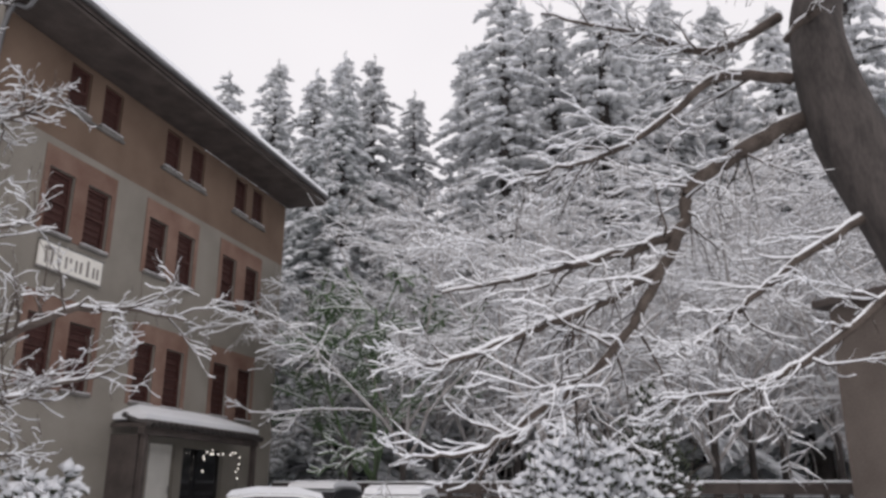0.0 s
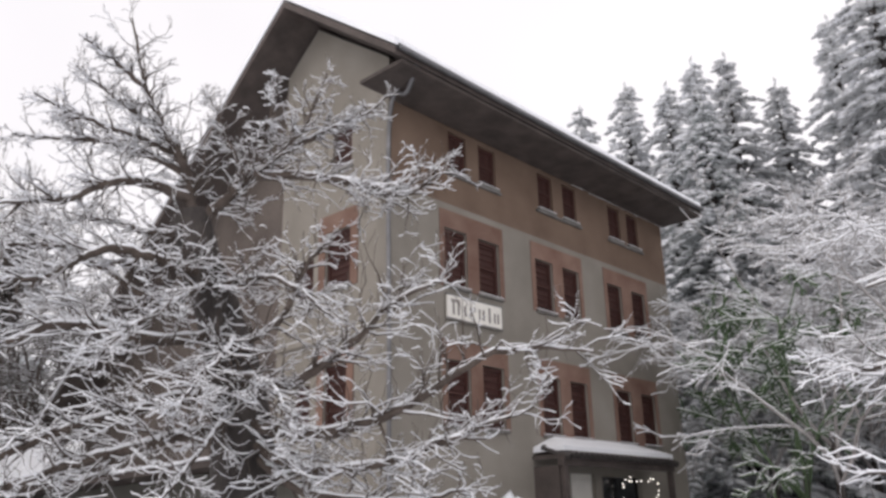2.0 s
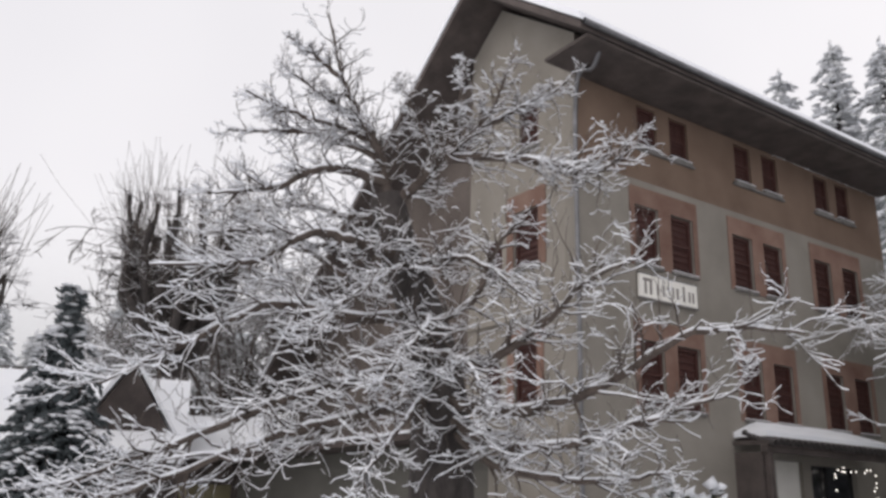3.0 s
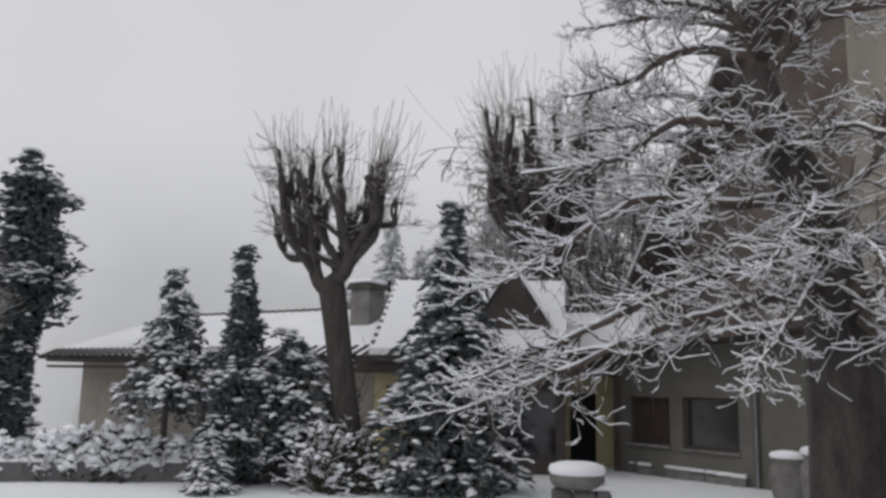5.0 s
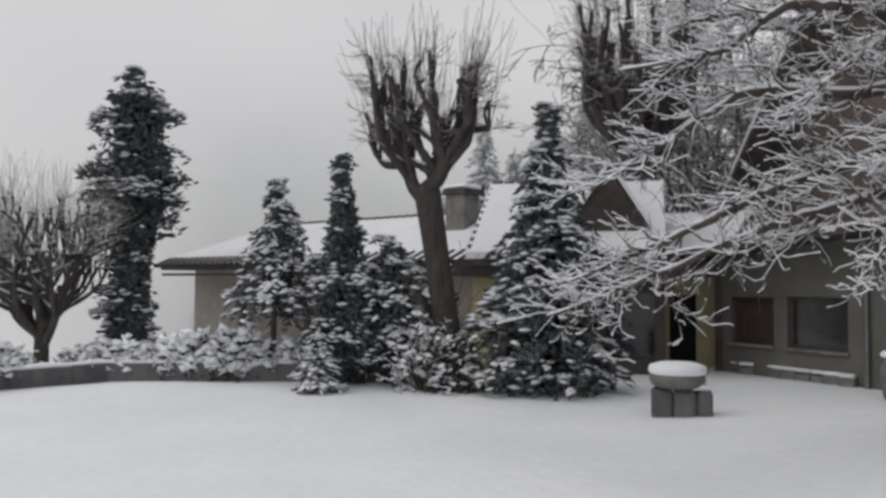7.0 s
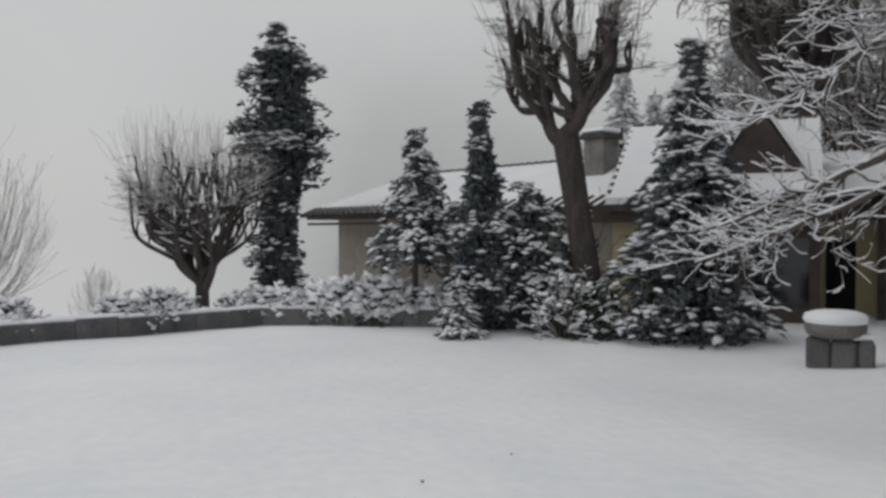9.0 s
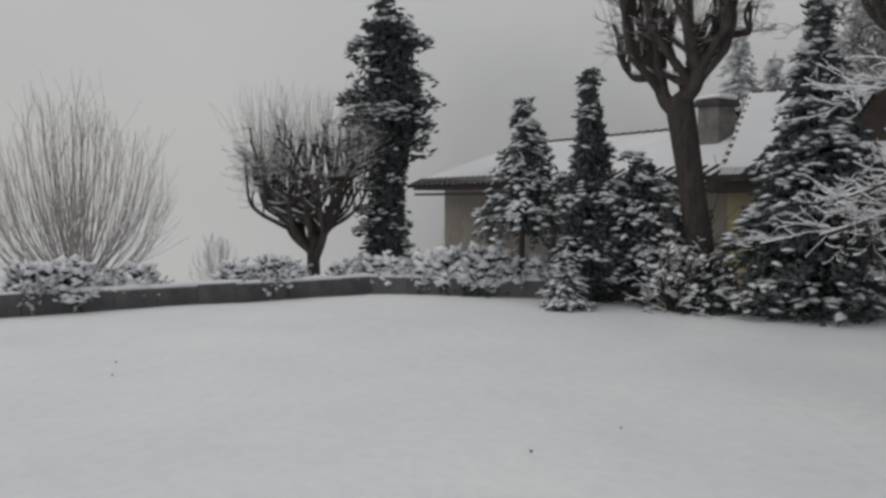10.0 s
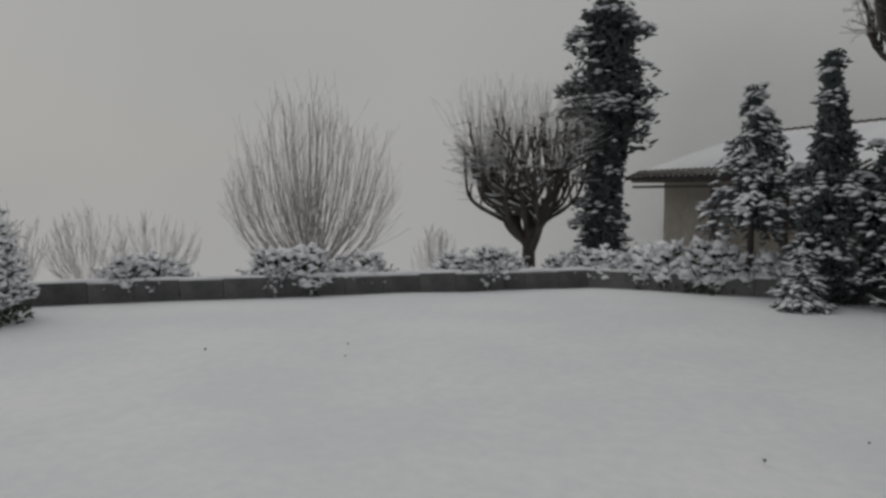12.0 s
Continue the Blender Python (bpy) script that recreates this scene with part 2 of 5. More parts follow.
def side_branches(r, pts, rads, length, depth, lines, droop, wild, kids, shrink, spread, twig, start=0.2):
    pts = np.asarray(pts, float)
    n = len(pts) - 1
    for k in range(r.integers(*kids)):
        f = r.uniform(start, 1.0) * n
        i = min(int(f), n - 1)
        q = pts[i] + (pts[i + 1] - pts[i]) * (f - i)
        ax = pts[i + 1] - pts[i]
        ax /= np.linalg.norm(ax)
        off = r.normal(0, 1, 3)
        off -= ax * off.dot(ax)
        off /= np.linalg.norm(off)
        off[2] *= 0.55
        rr = max(twig, np.interp(f, np.arange(n + 1), rads) * r.uniform(0.5, 0.7))
        grow(r, q, ax * r.uniform(0.6, 1.1) + off * spread * r.uniform(0.6, 1.1), length * shrink * r.uniform(0.6, 1.15) * (1.15 - 0.5 * f / n), rr, depth - 1, lines, droop, wild, kids, shrink, spread, twig)


def smooth_line(ctrl, n=14):
    """A smooth curve through control points (Catmull-Rom)."""
    c = [np.array(p, float) for p in ctrl]
    c = [2 * c[0] - c[1], *c, 2 * c[-1] - c[-2]]
    out = []
    for i in range(1, len(c) - 2):
        for t in np.linspace(0, 1, n, endpoint=False):
            out.append(0.5 * (2 * c[i] + (c[i + 1] - c[i - 1]) * t + (2 * c[i - 1] - 5 * c[i] + 4 * c[i + 1] - c[i + 2]) * t * t + (3 * c[i] - c[i - 1] - 3 * c[i + 1] + c[i + 2]) * t ** 3))
    return np.array(out + [c[-2]])


def bearing(az, d, z=0.0):
    """The place d metres off in a direction az degrees left of +y."""
    return np.array([-math.sin(radians(az)) * d, math.cos(radians(az)) * d, z])


def sight(az, el, d):
    return bearing(az, d, 2.3 + d * math.tan(radians(el)))


def step(x, a, b):
    t = np.clip((x - a) / (b - a), 0, 1)
    return t * t * (3 - 2 * t)


def land(x, y):
    """Height of the snow: a level lawn, a raised yard before the hotel, a wooded slope behind, a valley beyond the low wall."""
    x, y = np.asarray(x, float), np.asarray(y, float)
    rr = np.hypot(x, y)
    z = 0.62 * step(x, -13.5, -7) * step(y, 5.5, 10) + 0.3 * step(x, -10, -5) * step(y, 15, 22)
    z = z + 0.7 * (1 - step(rr, 1.5, 4.6))
    z = z + 0.24 * np.maximum(y - 34, 0) * step(x, -32, -12)
    z = z - 1.0 * step((x + 20.5) * -0.86 + (y + 1.7) * -0.51, 0.9, 2.6)
    away = step(-x - 1.2 * y, 18, 40)
    z = z - np.minimum(0.5 * np.maximum(rr - 33.5, 0) * away, 62)
    return z


def ground_at(x, y):
    return float(land(x, y))


# ---------------------------------------------------------------- ground
def build_ground():
    k = np.linspace(-1, 1, 181)
    ax = np.sinh(k * 5.2) / math.sinh(5.2) * 420
    X, Y = np.meshgrid(ax - 8, ax + 4, indexing="ij")
    Zg = land(X, Y)
    for fr, am in ((0.21, 0.03), (0.67, 0.018), (1.9, 0.007)):
        Zg = Zg + am * np.sin(X * fr * 1.3 + 1.7 * np.sin(Y * fr)) * np.cos(Y * fr * 1.1 + 1.3 * np.sin(X * fr * 0.8))
    n = len(k)
    i, j = np.meshgrid(np.arange(n - 1), np.arange(n - 1), indexing="ij")
    F = np.stack([i * n + j, (i + 1) * n + j, (i + 1) * n + j + 1, i * n + j + 1], -1).reshape(-1, 4)
    ob = new("ground", mesh_of("ground", np.stack([X, Y, Zg], -1).reshape(-1, 3), F, GROUND, True))
    tagged(ob, "snow-covered lawn and yard with faint marks", "ground", kind="structure")


build_ground()

# wooded hillside far behind the low houses, its mist put in as fading transparency
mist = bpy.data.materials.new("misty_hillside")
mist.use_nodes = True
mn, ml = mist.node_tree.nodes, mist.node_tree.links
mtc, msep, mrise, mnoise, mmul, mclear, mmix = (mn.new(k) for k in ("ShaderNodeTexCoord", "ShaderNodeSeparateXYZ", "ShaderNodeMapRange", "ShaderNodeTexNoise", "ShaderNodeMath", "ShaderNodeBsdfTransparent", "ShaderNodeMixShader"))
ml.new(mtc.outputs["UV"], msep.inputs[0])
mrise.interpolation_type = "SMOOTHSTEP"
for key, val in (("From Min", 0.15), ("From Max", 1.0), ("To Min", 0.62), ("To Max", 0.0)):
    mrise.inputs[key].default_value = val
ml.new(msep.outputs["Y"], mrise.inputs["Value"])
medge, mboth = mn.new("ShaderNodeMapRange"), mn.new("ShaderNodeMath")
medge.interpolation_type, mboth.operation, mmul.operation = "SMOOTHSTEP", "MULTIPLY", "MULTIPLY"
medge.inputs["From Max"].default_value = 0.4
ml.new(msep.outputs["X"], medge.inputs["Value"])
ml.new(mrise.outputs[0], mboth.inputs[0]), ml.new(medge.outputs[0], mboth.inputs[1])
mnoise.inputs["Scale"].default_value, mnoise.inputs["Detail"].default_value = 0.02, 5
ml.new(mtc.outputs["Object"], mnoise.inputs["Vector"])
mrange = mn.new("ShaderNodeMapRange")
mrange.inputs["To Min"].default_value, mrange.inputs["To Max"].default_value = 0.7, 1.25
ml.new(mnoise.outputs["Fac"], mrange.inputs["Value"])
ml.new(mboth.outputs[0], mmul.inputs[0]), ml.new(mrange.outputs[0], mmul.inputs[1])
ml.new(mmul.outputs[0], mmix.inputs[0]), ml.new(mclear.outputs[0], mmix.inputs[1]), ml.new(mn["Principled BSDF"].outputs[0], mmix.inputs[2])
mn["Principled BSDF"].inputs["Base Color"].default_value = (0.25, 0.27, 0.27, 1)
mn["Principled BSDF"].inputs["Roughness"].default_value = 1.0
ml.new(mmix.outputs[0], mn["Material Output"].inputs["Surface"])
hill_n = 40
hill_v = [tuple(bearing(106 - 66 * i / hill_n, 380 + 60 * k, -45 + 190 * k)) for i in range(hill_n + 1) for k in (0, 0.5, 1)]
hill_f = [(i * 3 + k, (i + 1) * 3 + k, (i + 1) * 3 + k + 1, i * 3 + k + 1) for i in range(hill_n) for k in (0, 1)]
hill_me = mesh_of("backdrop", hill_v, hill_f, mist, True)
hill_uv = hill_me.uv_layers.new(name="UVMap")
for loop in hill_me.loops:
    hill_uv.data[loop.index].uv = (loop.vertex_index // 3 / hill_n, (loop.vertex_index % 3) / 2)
tagged(new("backdrop", hill_me), "far wooded hillside sheet, grey mist put into its fade", "hillside", kind="structure")

# ---------------------------------------------------------------- hotel
hotel = thing("hotel_building", pose(-8.74, 14.58, 0, 0, 0, 74.5), "tall grey plastered hotel with ochre top storey and snowy gable roof", "building")
HL, HW, HD = 12.55, 5.5, 14.5
GW = 4.0
COLS = ((1.78, 3.80), (5.30, 7.36), (8.82, 10.98))
TOP_COLS = ((2.0, 3.82), (5.66, 7.52), (9.25, 11.0))
ROWS = ((4.38, 5.85, 0.80), (7.60, 9.02, 0.80))
TOP_ROW = (10.55, 11.62, 0.68)
facade_holes = []
for c0, c1 in COLS:
    for z0, z1, w in ROWS:
        facade_holes += [(c0, z0, c0 + w, z1), (c1 - w, z0, c1, z1)]
for c0, c1 in TOP_COLS:
    facade_holes += [(c0, TOP_ROW[0], c0 + TOP_ROW[2], TOP_ROW[1]), (c1 - TOP_ROW[2], TOP_ROW[0], c1, TOP_ROW[1])]
low = [h for h in facade_holes if h[1] < 9] + [(6.3, 1.1, 7.4, 3.5), (7.75, 1.1, 9.75, 3.45)]
part("wall", holed_wall("facade", PLASTER, HL, -0.5, 9.65, 0.4, low), hotel, "grey plaster wall")
part("wall", holed_wall("facade_upper", UPPER, HL, 9.65, 11.75, 0.4, [h for h in facade_holes if h[1] > 9]), hotel, "ochre painted top storey wall")
gable_holes = [(1.80, 7.55, 2.72, 8.95), (0.78, 7.42, 1.36, 8.45), (1.85, 4.4, 2.65, 5.75), (0.78, 4.3, 1.36, 5.4), (2.0, 10.5, 2.7, 11.6)]
part("wall", holed_wall("gable_wall", PLASTER, GW - 0.4, -0.5, 11.75, 0.4, gable_holes), hotel, "grey plaster gable wall", pose(0, GW, 0, 0, 0, -90))
part("wall", boxes("corner_plaster", PLASTER, (-0.015, 0.0, 9.65, -0.003, 0.4, 11.75)), hotel)
part("wall", prism("gable_top", PLASTER, [(0.0, 11.75), (GW, 11.75), (GW, 13.95), (HW / 2, 14.9), (0, 12.85)], 0.003, 0.4, "x"), hotel, "grey plaster gable top")
part("wall", prism("rear_gable", SHADEPLASTER, [(GW + 0.003, -0.5), (HD, -0.5), (HD, 5.85), (GW + 0.003, 13.95)], 0.22, 0.5, "x"), hotel, "brown rear gable wall, shade put into its colour")
part("wall", boxes("rear_walls", PLASTER, (HL - 0.4, 0.4, -0.5, HL, HW, 11.75)), hotel)
part("wall", boxes("rear_wall", PLASTER, (0.4, HD - 0.4, -0.5, HL - 0.4, HD, 5.7)), hotel)
roof = part("roof", prism("roof", DARKWOOD, [(-1.4, 12.03), (HW / 2, 15.25), (HD + 1.0, 5.36), (HD + 1.0, 5.16), (HW / 2, 15.05), (-1.4, 11.85)], -1.13, HL + 0.25, "x"), hotel, "dark boarded roof underside")
part("snow_cover", prism("roof_snow", SNOW, [(-1.46, 12.03), (HW / 2, 15.3), (HD + 1.03, 5.39), (HD + 1.0, 5.55), (HW / 2, 15.46), (-1.40, 12.26)], -1.15, HL + 0.27, "x"), roof, "thin snow on the roof")
part("soffit", boxes("soffit", DARKWOOD, (-0.9, -1.36, 11.76, HL + 0.2, -0.003, 11.84)), roof)
gut = sweep([([(-1.1, -1.48, 12.0), (HL + 0.2, -1.48, 12.0)], [0.07, 0.07])])
part("gutter", mesh_of("gutter", *gut, METAL, True), hotel, "zinc gutter")
pipe = sweep([(smooth_line([(-0.35, -1.3, 11.95), (-0.1, -0.7, 11.6), (-0.09, -0.12, 11.2), (-0.09, -0.1, 6), (-0.09, -0.1, 0.3)], 6), [0.055] * 25)])
part("drainpipe", mesh_of("drainpipe", *pipe, METAL, True), hotel, "dark zinc drainpipe")
slat_me = boxes("slat", SHUTTER, (-0.33, -0.012, -0.02, 0.33, 0.012, 0.02))


def shutter_window(x, z0, w, h, parent, m, red=True):
    """One narrow window: frame, closed louvred shutter, pane behind, painted surround and sill."""
    win = part("window", holed_wall("window_frame", DARKWOOD, w - 0.003, 0.003, h - 0.003, 0.08, [(0.06, 0.06, w - 0.06, h - 0.06)], 0.003), parent, m=m @ pose(x, 0.16, z0))
    back = pose(0, -0.16, 0)
    part("pane", boxes("pane", GLASS, (0.06, 0.2, 0.06, w - 0.06, 0.215, h - 0.06)), win, m=back)
    part("shutter", holed_wall("shutter", SHUTTER, w - 0.02, 0.02, h - 0.02, 0.05, [(0.1, 0.1, w - 0.1, h * 0.5 - 0.03), (0.1, h * 0.5 + 0.03, w - 0.1, h - 0.1)], 0.02), win, "red-brown louvred shutter", pose(0, -0.10, 0))
    part("shutter_panel", boxes("shutter_panel", SHUTTER, (0.08, 0.112, 0.08, w - 0.08, 0.124, h - 0.08)), win, m=back)
    for k in range(8):
        part("slat", slat_me, win, m=pose(w / 2, -0.075, 0.16 + k * (h - 0.3) / 7.3, 35) @ Matrix.Diagonal((w / 0.85 - 0.08, 1, 1, 1)))
    if red:
        part("sill", boxes("sill", STONE, (-0.06, -0.09, -0.07, w + 0.06, 0.16, -0.002), bevel=0.01), win, m=back)
        part("snow_cover", boxes("sill_snow", SNOW, (-0.05, -0.085, 0.0, w + 0.05, 0.05, 0.018), bevel=0.008), win, m=back)
    return win


I4 = Matrix.Identity(4)
for c0, c1 in COLS:
    for k, (z0, z1, w) in enumerate(ROWS):
        shutter_window(c0, z0, w, z1 - z0, hotel, I4)
        shutter_window(c1 - w, z0, w, z1 - z0, hotel, I4)
        part("window_surround", holed_wall("surround", REDWASH, c1 + 0.16, z0 - 0.05, z1 + 0.45, 0.02, [(c0, z0 - 0.05, c0 + w, z1), (c1 - w, z0 - 0.05, c1, z1)], c0 - 0.16), hotel, "faded red painted window surround", pose(0, -0.022, 0))
for c0, c1 in TOP_COLS:
    for x in (c0, c1 - TOP_ROW[2]):
        shutter_window(x, TOP_ROW[0], TOP_ROW[2], TOP_ROW[1] - TOP_ROW[0], hotel, I4)
    part("ledge", boxes("ledge", STONE, (c0 - 0.15, -0.07, TOP_ROW[0] - 0.13, c1 + 0.15, -0.002, TOP_ROW[0] - 0.075)), hotel)
G = pose(0, GW, 0, 0, 0, -90)
for x, z0, x1, z1 in gable_holes:
    shutter_window(x, z0, x1 - x, z1 - z0, hotel, G)
part("window_surround", holed_wall("gable_surround", REDWASH, 2.98, 7.5, 9.4, 0.02, [(1.80, 7.5, 2.72, 8.95)], 1.56), hotel, "faded red painted window surround", G @ pose(0, -0.022, 0))
part("window_surround", holed_wall("gable_surround", REDWASH, 2.88, 4.35, 6.1, 0.02, [(1.85, 4.35, 2.65, 5.75)], 1.62), hotel, "faded red painted window surround", G @ pose(0, -0.022, 0))
part("string_course", boxes("string_course", PLASTER, (-0.06, 0.4, 6.33, -0.003, GW, 6.47)), hotel)
part("snow_cover", boxes("course_snow", SNOW, (-0.055, 0.4, 6.472, -0.003, GW, 6.49)), hotel)
sign = thing("hotel_sign", hotel.matrix_basis @ pose(1.76, -0.06, 6.80), "cream signboard with dark lettering strokes on the facade", "sign")
part("board", boxes("board", WHITE, (0, -0.03, 0, 1.95, 0.03, 0.54), bevel=0.008), sign)
part("frame", boxes("frame", STONE, (-0.04, -0.04, -0.04, 1.99, 0.0, -0.002), (-0.04, -0.04, 0.542, 1.99, 0.0, 0.575)), sign)
for k, (a, b, h0, h1) in enumerate(((0.12, 0.42, 0.44, 0.52), (0.16, 0.23, 0.1, 0.44), (0.33, 0.40, 0.1, 0.44), (0.56, 0.63, 0.12, 0.4), (0.76, 0.82, 0.12, 0.42), (0.90, 0.96, 0.3, 0.42), (1.08, 0.14 + 1.0, 0.12, 0.42), (1.22, 1.29, 0.12, 0.42), (1.44, 1.51, 0.1, 0.52), (1.64, 1.70, 0.12, 0.4), (1.77, 1.83, 0.12, 0.4))):
    part("letter_bar", boxes("letter_bar", SIGNINK, (a, -0.036, h0 * 0.87, b, -0.029, h1 * 0.87)), sign)

# porch
porch = thing("entrance_porch", hotel.matrix_basis @ pose(4.75, 0, 1.12), "tiled entrance porch with snow on its roof", "porch")
PL, PD, HIP = 5.35, 0.95, 0.9


def hipped(name, mat, z0, z1, thick, grow_=0.0):
    """A lean-to roof slab against the wall with hipped ends."""
    low = [(-grow_, -PD - grow_, z0), (PL + grow_, -PD - grow_, z0), (PL - HIP, -0.004, z1), (HIP, -0.004, z1), (-grow_, -0.004, z0), (PL + grow_, -0.004, z0)]
    v = low + [(x, y, z + thick) for x, y, z in low]
    f = [(0, 1, 2, 3), (0, 3, 4), (1, 5, 2), (6, 9, 8, 7), (6, 10, 9), (7, 8, 11), (0, 6, 7, 1), (0, 4, 10, 6), (1, 7, 11, 5), (4, 3, 9, 10), (3, 2, 8, 9), (2, 5, 11, 8)]
    return mesh_of(name, v, f, mat)


part("roof", hipped("porch_roof", DARKWOOD, 2.62, 2.98, 0.08), porch, "dark boarded porch roof")
part("snow_cover", hipped("porch_snow", SNOW, 2.80, 3.14, 0.12, -0.05), porch, "thick snow on the porch roof")
tile_v, tile_f = sweep([([(0, -PD - 0.1, 2.70), (0, -PD + 0.3, 2.83), (0, -PD + 0.7, 2.97)], [0.085, 0.08, 0.075])])
tile_me = mesh_of("tile", tile_v, tile_f, TILE, True)
for k in range(24):
    part("tile", tile_me, porch, m=pose(0.1 + k * 0.224, 0, -0.02 if 0 < k < 23 else -0.06))
for x in (0.15, PL - 0.15):
    part("post", boxes("post", DARKWOOD, (x - 0.07, -PD + 0.06, -0.2, x + 0.07, -PD + 0.2, 2.46), bevel=0.01), porch)
part("side_wall", boxes("side_wall", DARKWOOD, (0.04, -PD + 0.22, -0.2, 0.16, -0.004, 2.46)), porch)
part("beam", boxes("beam", DARKWOOD, (0, -PD + 0.05, 2.462, PL, -PD + 0.21, 2.615)), porch)
door = part("door", boxes("door", WHITE, (1.56, 0.1, 0.0, 2.64, 0.16, 2.37)), porch, "pale panelled entrance door")
part("panel", boxes("panel", WHITE, (1.68, 0.08, 1.3, 2.52, 0.1, 2.22), (1.68, 0.08, 0.2, 2.52, 0.1, 1.15), bevel=0.01), door)
part("handle", mesh_of("handle", *sweep([([(2.55, 0.05, 1.15), (2.55, 0.05, 1.35)], [0.018, 0.018])]), METAL, True), door)
part("glass_door", boxes("glass_door", GLASS, (3.01, 0.12, 0.0, 4.99, 0.15, 2.32)), porch, "dark glazed door")
rl = random.Random(4)
bulb = mesh_of("bulb", *sweep([([(0, 0, -0.02), (0, 0, 0.02)], [0.016, 0.016])]), LAMP)
wire = part("light_string", mesh_of("light_string", *sweep([(smooth_line([(3.0, -0.6, 2.3), (3.6, -0.6, 2.2), (4.7, -0.6, 2.28), (4.8, -0.6, 1.6), (4.75, -0.6, 1.1)], 5), [0.006] * 21)]), RUBBER), porch, "string of small white lights")
for k in range(17):
    a = rl.random()
    x, z = (3.05 + 1.7 * a, 2.22 + 0.06 * rl.uniform(-1, 1)) if k < 9 else ((4.77 if k % 3 else 3.1) + rl.uniform(-0.1, 0.1), 1.3 + 0.9 * a)
    part("bulb", bulb, wire, m=pose(x, -0.61, z))

# ---------------------------------------------------------------- low buildings by the lawn
def frame_of(a, b, z=0.0):
    """A pose at a whose x axis runs to b (plan)."""
    return pose(a[0], a[1], z, 0, 0, math.degrees(math.atan2(b[1] - a[1], b[0] - a[0])))


def window_in(parent, x0, z0, x1, z1, mats, depth=0.14):
    w = part("window", holed_wall("window_frame", DARKWOOD, x1, z0, z1, 0.08, [(x0 + 0.07, z0 + 0.07, x1 - 0.07, z1 - 0.07)], x0), parent, m=pose(0, depth, 0))
    back = pose(0, -depth, 0)
    part("pane", boxes("pane", mats, (x0 + 0.07, depth + 0.03, z0 + 0.07, x1 - 0.07, depth + 0.045, z1 - 0.07)), w, m=back)
    part("sill", boxes("sill", STONE, (x0 - 0.05, -0.08, z0 - 0.07, x1 + 0.05, depth, z0 - 0.002), bevel=0.01), w, m=back)
    return w


# annex with the two large windows, against the hotel's gable
A0, A1 = bearing(53.9, 23.8), bearing(37.0, 19.3)
annex = thing("annex_building", frame_of(A0, A1), "low plastered annex in shade-dimmed colour with dark windows and a snowy eave", "building")
AL = float(np.hypot(*(A1 - A0)[:2]))


def annex_x(az):
    """Distance along the annex wall at a bearing."""
    d = bearing(az, 1.0)[:2]
    e = (A1 - A0)[:2] / AL
    return float((A0[0] * d[1] - A0[1] * d[0]) / (e[1] * d[0] - e[0] * d[1]))


wx = [annex_x(a) for a in (53.3, 50.65, 49.85, 46.35)]
part("wall", holed_wall("annex_wall", ANNEX, AL, -0.3, 3.0, 0.3, [(wx[0], 0.78, wx[1], 2.02), (wx[2], 0.76, wx[3], 2.05)]), annex, "grey plaster wall, eave shade put into its colour")
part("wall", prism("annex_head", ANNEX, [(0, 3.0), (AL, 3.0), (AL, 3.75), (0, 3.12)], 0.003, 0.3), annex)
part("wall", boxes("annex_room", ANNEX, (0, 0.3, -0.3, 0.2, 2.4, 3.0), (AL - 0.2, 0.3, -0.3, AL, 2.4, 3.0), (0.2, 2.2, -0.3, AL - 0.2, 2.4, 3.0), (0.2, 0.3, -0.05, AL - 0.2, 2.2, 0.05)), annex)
window_in(annex, wx[0], 0.78, wx[1], 2.02, CURTAIN)
window_in(annex, wx[2], 0.76, wx[3], 2.05, GLASS)
ar = part("roof", prism("annex_roof", DARKWOOD, [(-0.5, 3.1), (AL, 3.77), (AL, 3.92), (-0.5, 3.24)], -0.95, 2.5), annex, "dark sloping annex roof")
part("snow_cover", prism("annex_snow", SNOW, [(-0.5, 3.245), (AL, 3.925), (AL, 3.99), (-0.52, 3.31)], -0.98, 2.5), ar)
px_ = annex_x(45.2)
part("drainpipe", mesh_of("pipe", *sweep([([(px_, -0.08, 0), (px_, -0.08, 3.35)], [0.06, 0.06])]), METAL, True), annex)
part("post", boxes("corner_post", DARKWOOD, (-0.1, -0.12, -0.2, 0.06, -0.003, 3.05)), annex)

# yellow recess with a glazed door
Y0, Y1 = bearing(60.0, 25.6), bearing(53.7, 24.6)
lodge = thing("lodge_building", frame_of(Y0, Y1), "yellow plastered wing with glazed door and dark eave", "building")
YL = float(np.hypot(*(Y1 - Y0)[:2]))
part("wall", holed_wall("lodge_wall", YELLOW, YL, -0.3, 2.55, 0.3, [(1.32, 0.0, 2.15, 2.05)], 1.15), lodge, "yellow plaster wall")
part("wall", holed_wall("lodge_timber", DARKWOOD, 1.147, -0.3, 2.55, 0.3, [(0.3, 0, 1.0, 2.05)]), lodge, "dark timber wall")
part("wall", boxes("lodge_top", DARKWOOD, (-1, -0.5, 2.55, YL + 0.4, 0.3, 3.2)), lodge, "dark timber eave band")
part("door", boxes("lodge_door", GLASS, (0.3, 0.12, 0, 1.0, 0.16, 2.05)), lodge, "dark glazed door")
part("door", boxes("lodge_door", GLASS, (1.32, 0.12, 0, 2.15, 0.16, 2.05)), lodge, "dark glazed door")
part("post", boxes("lodge_post", DARKWOOD, (0.1, -0.5, -0.2, 0.28, -0.32, 2.55)), lodge)

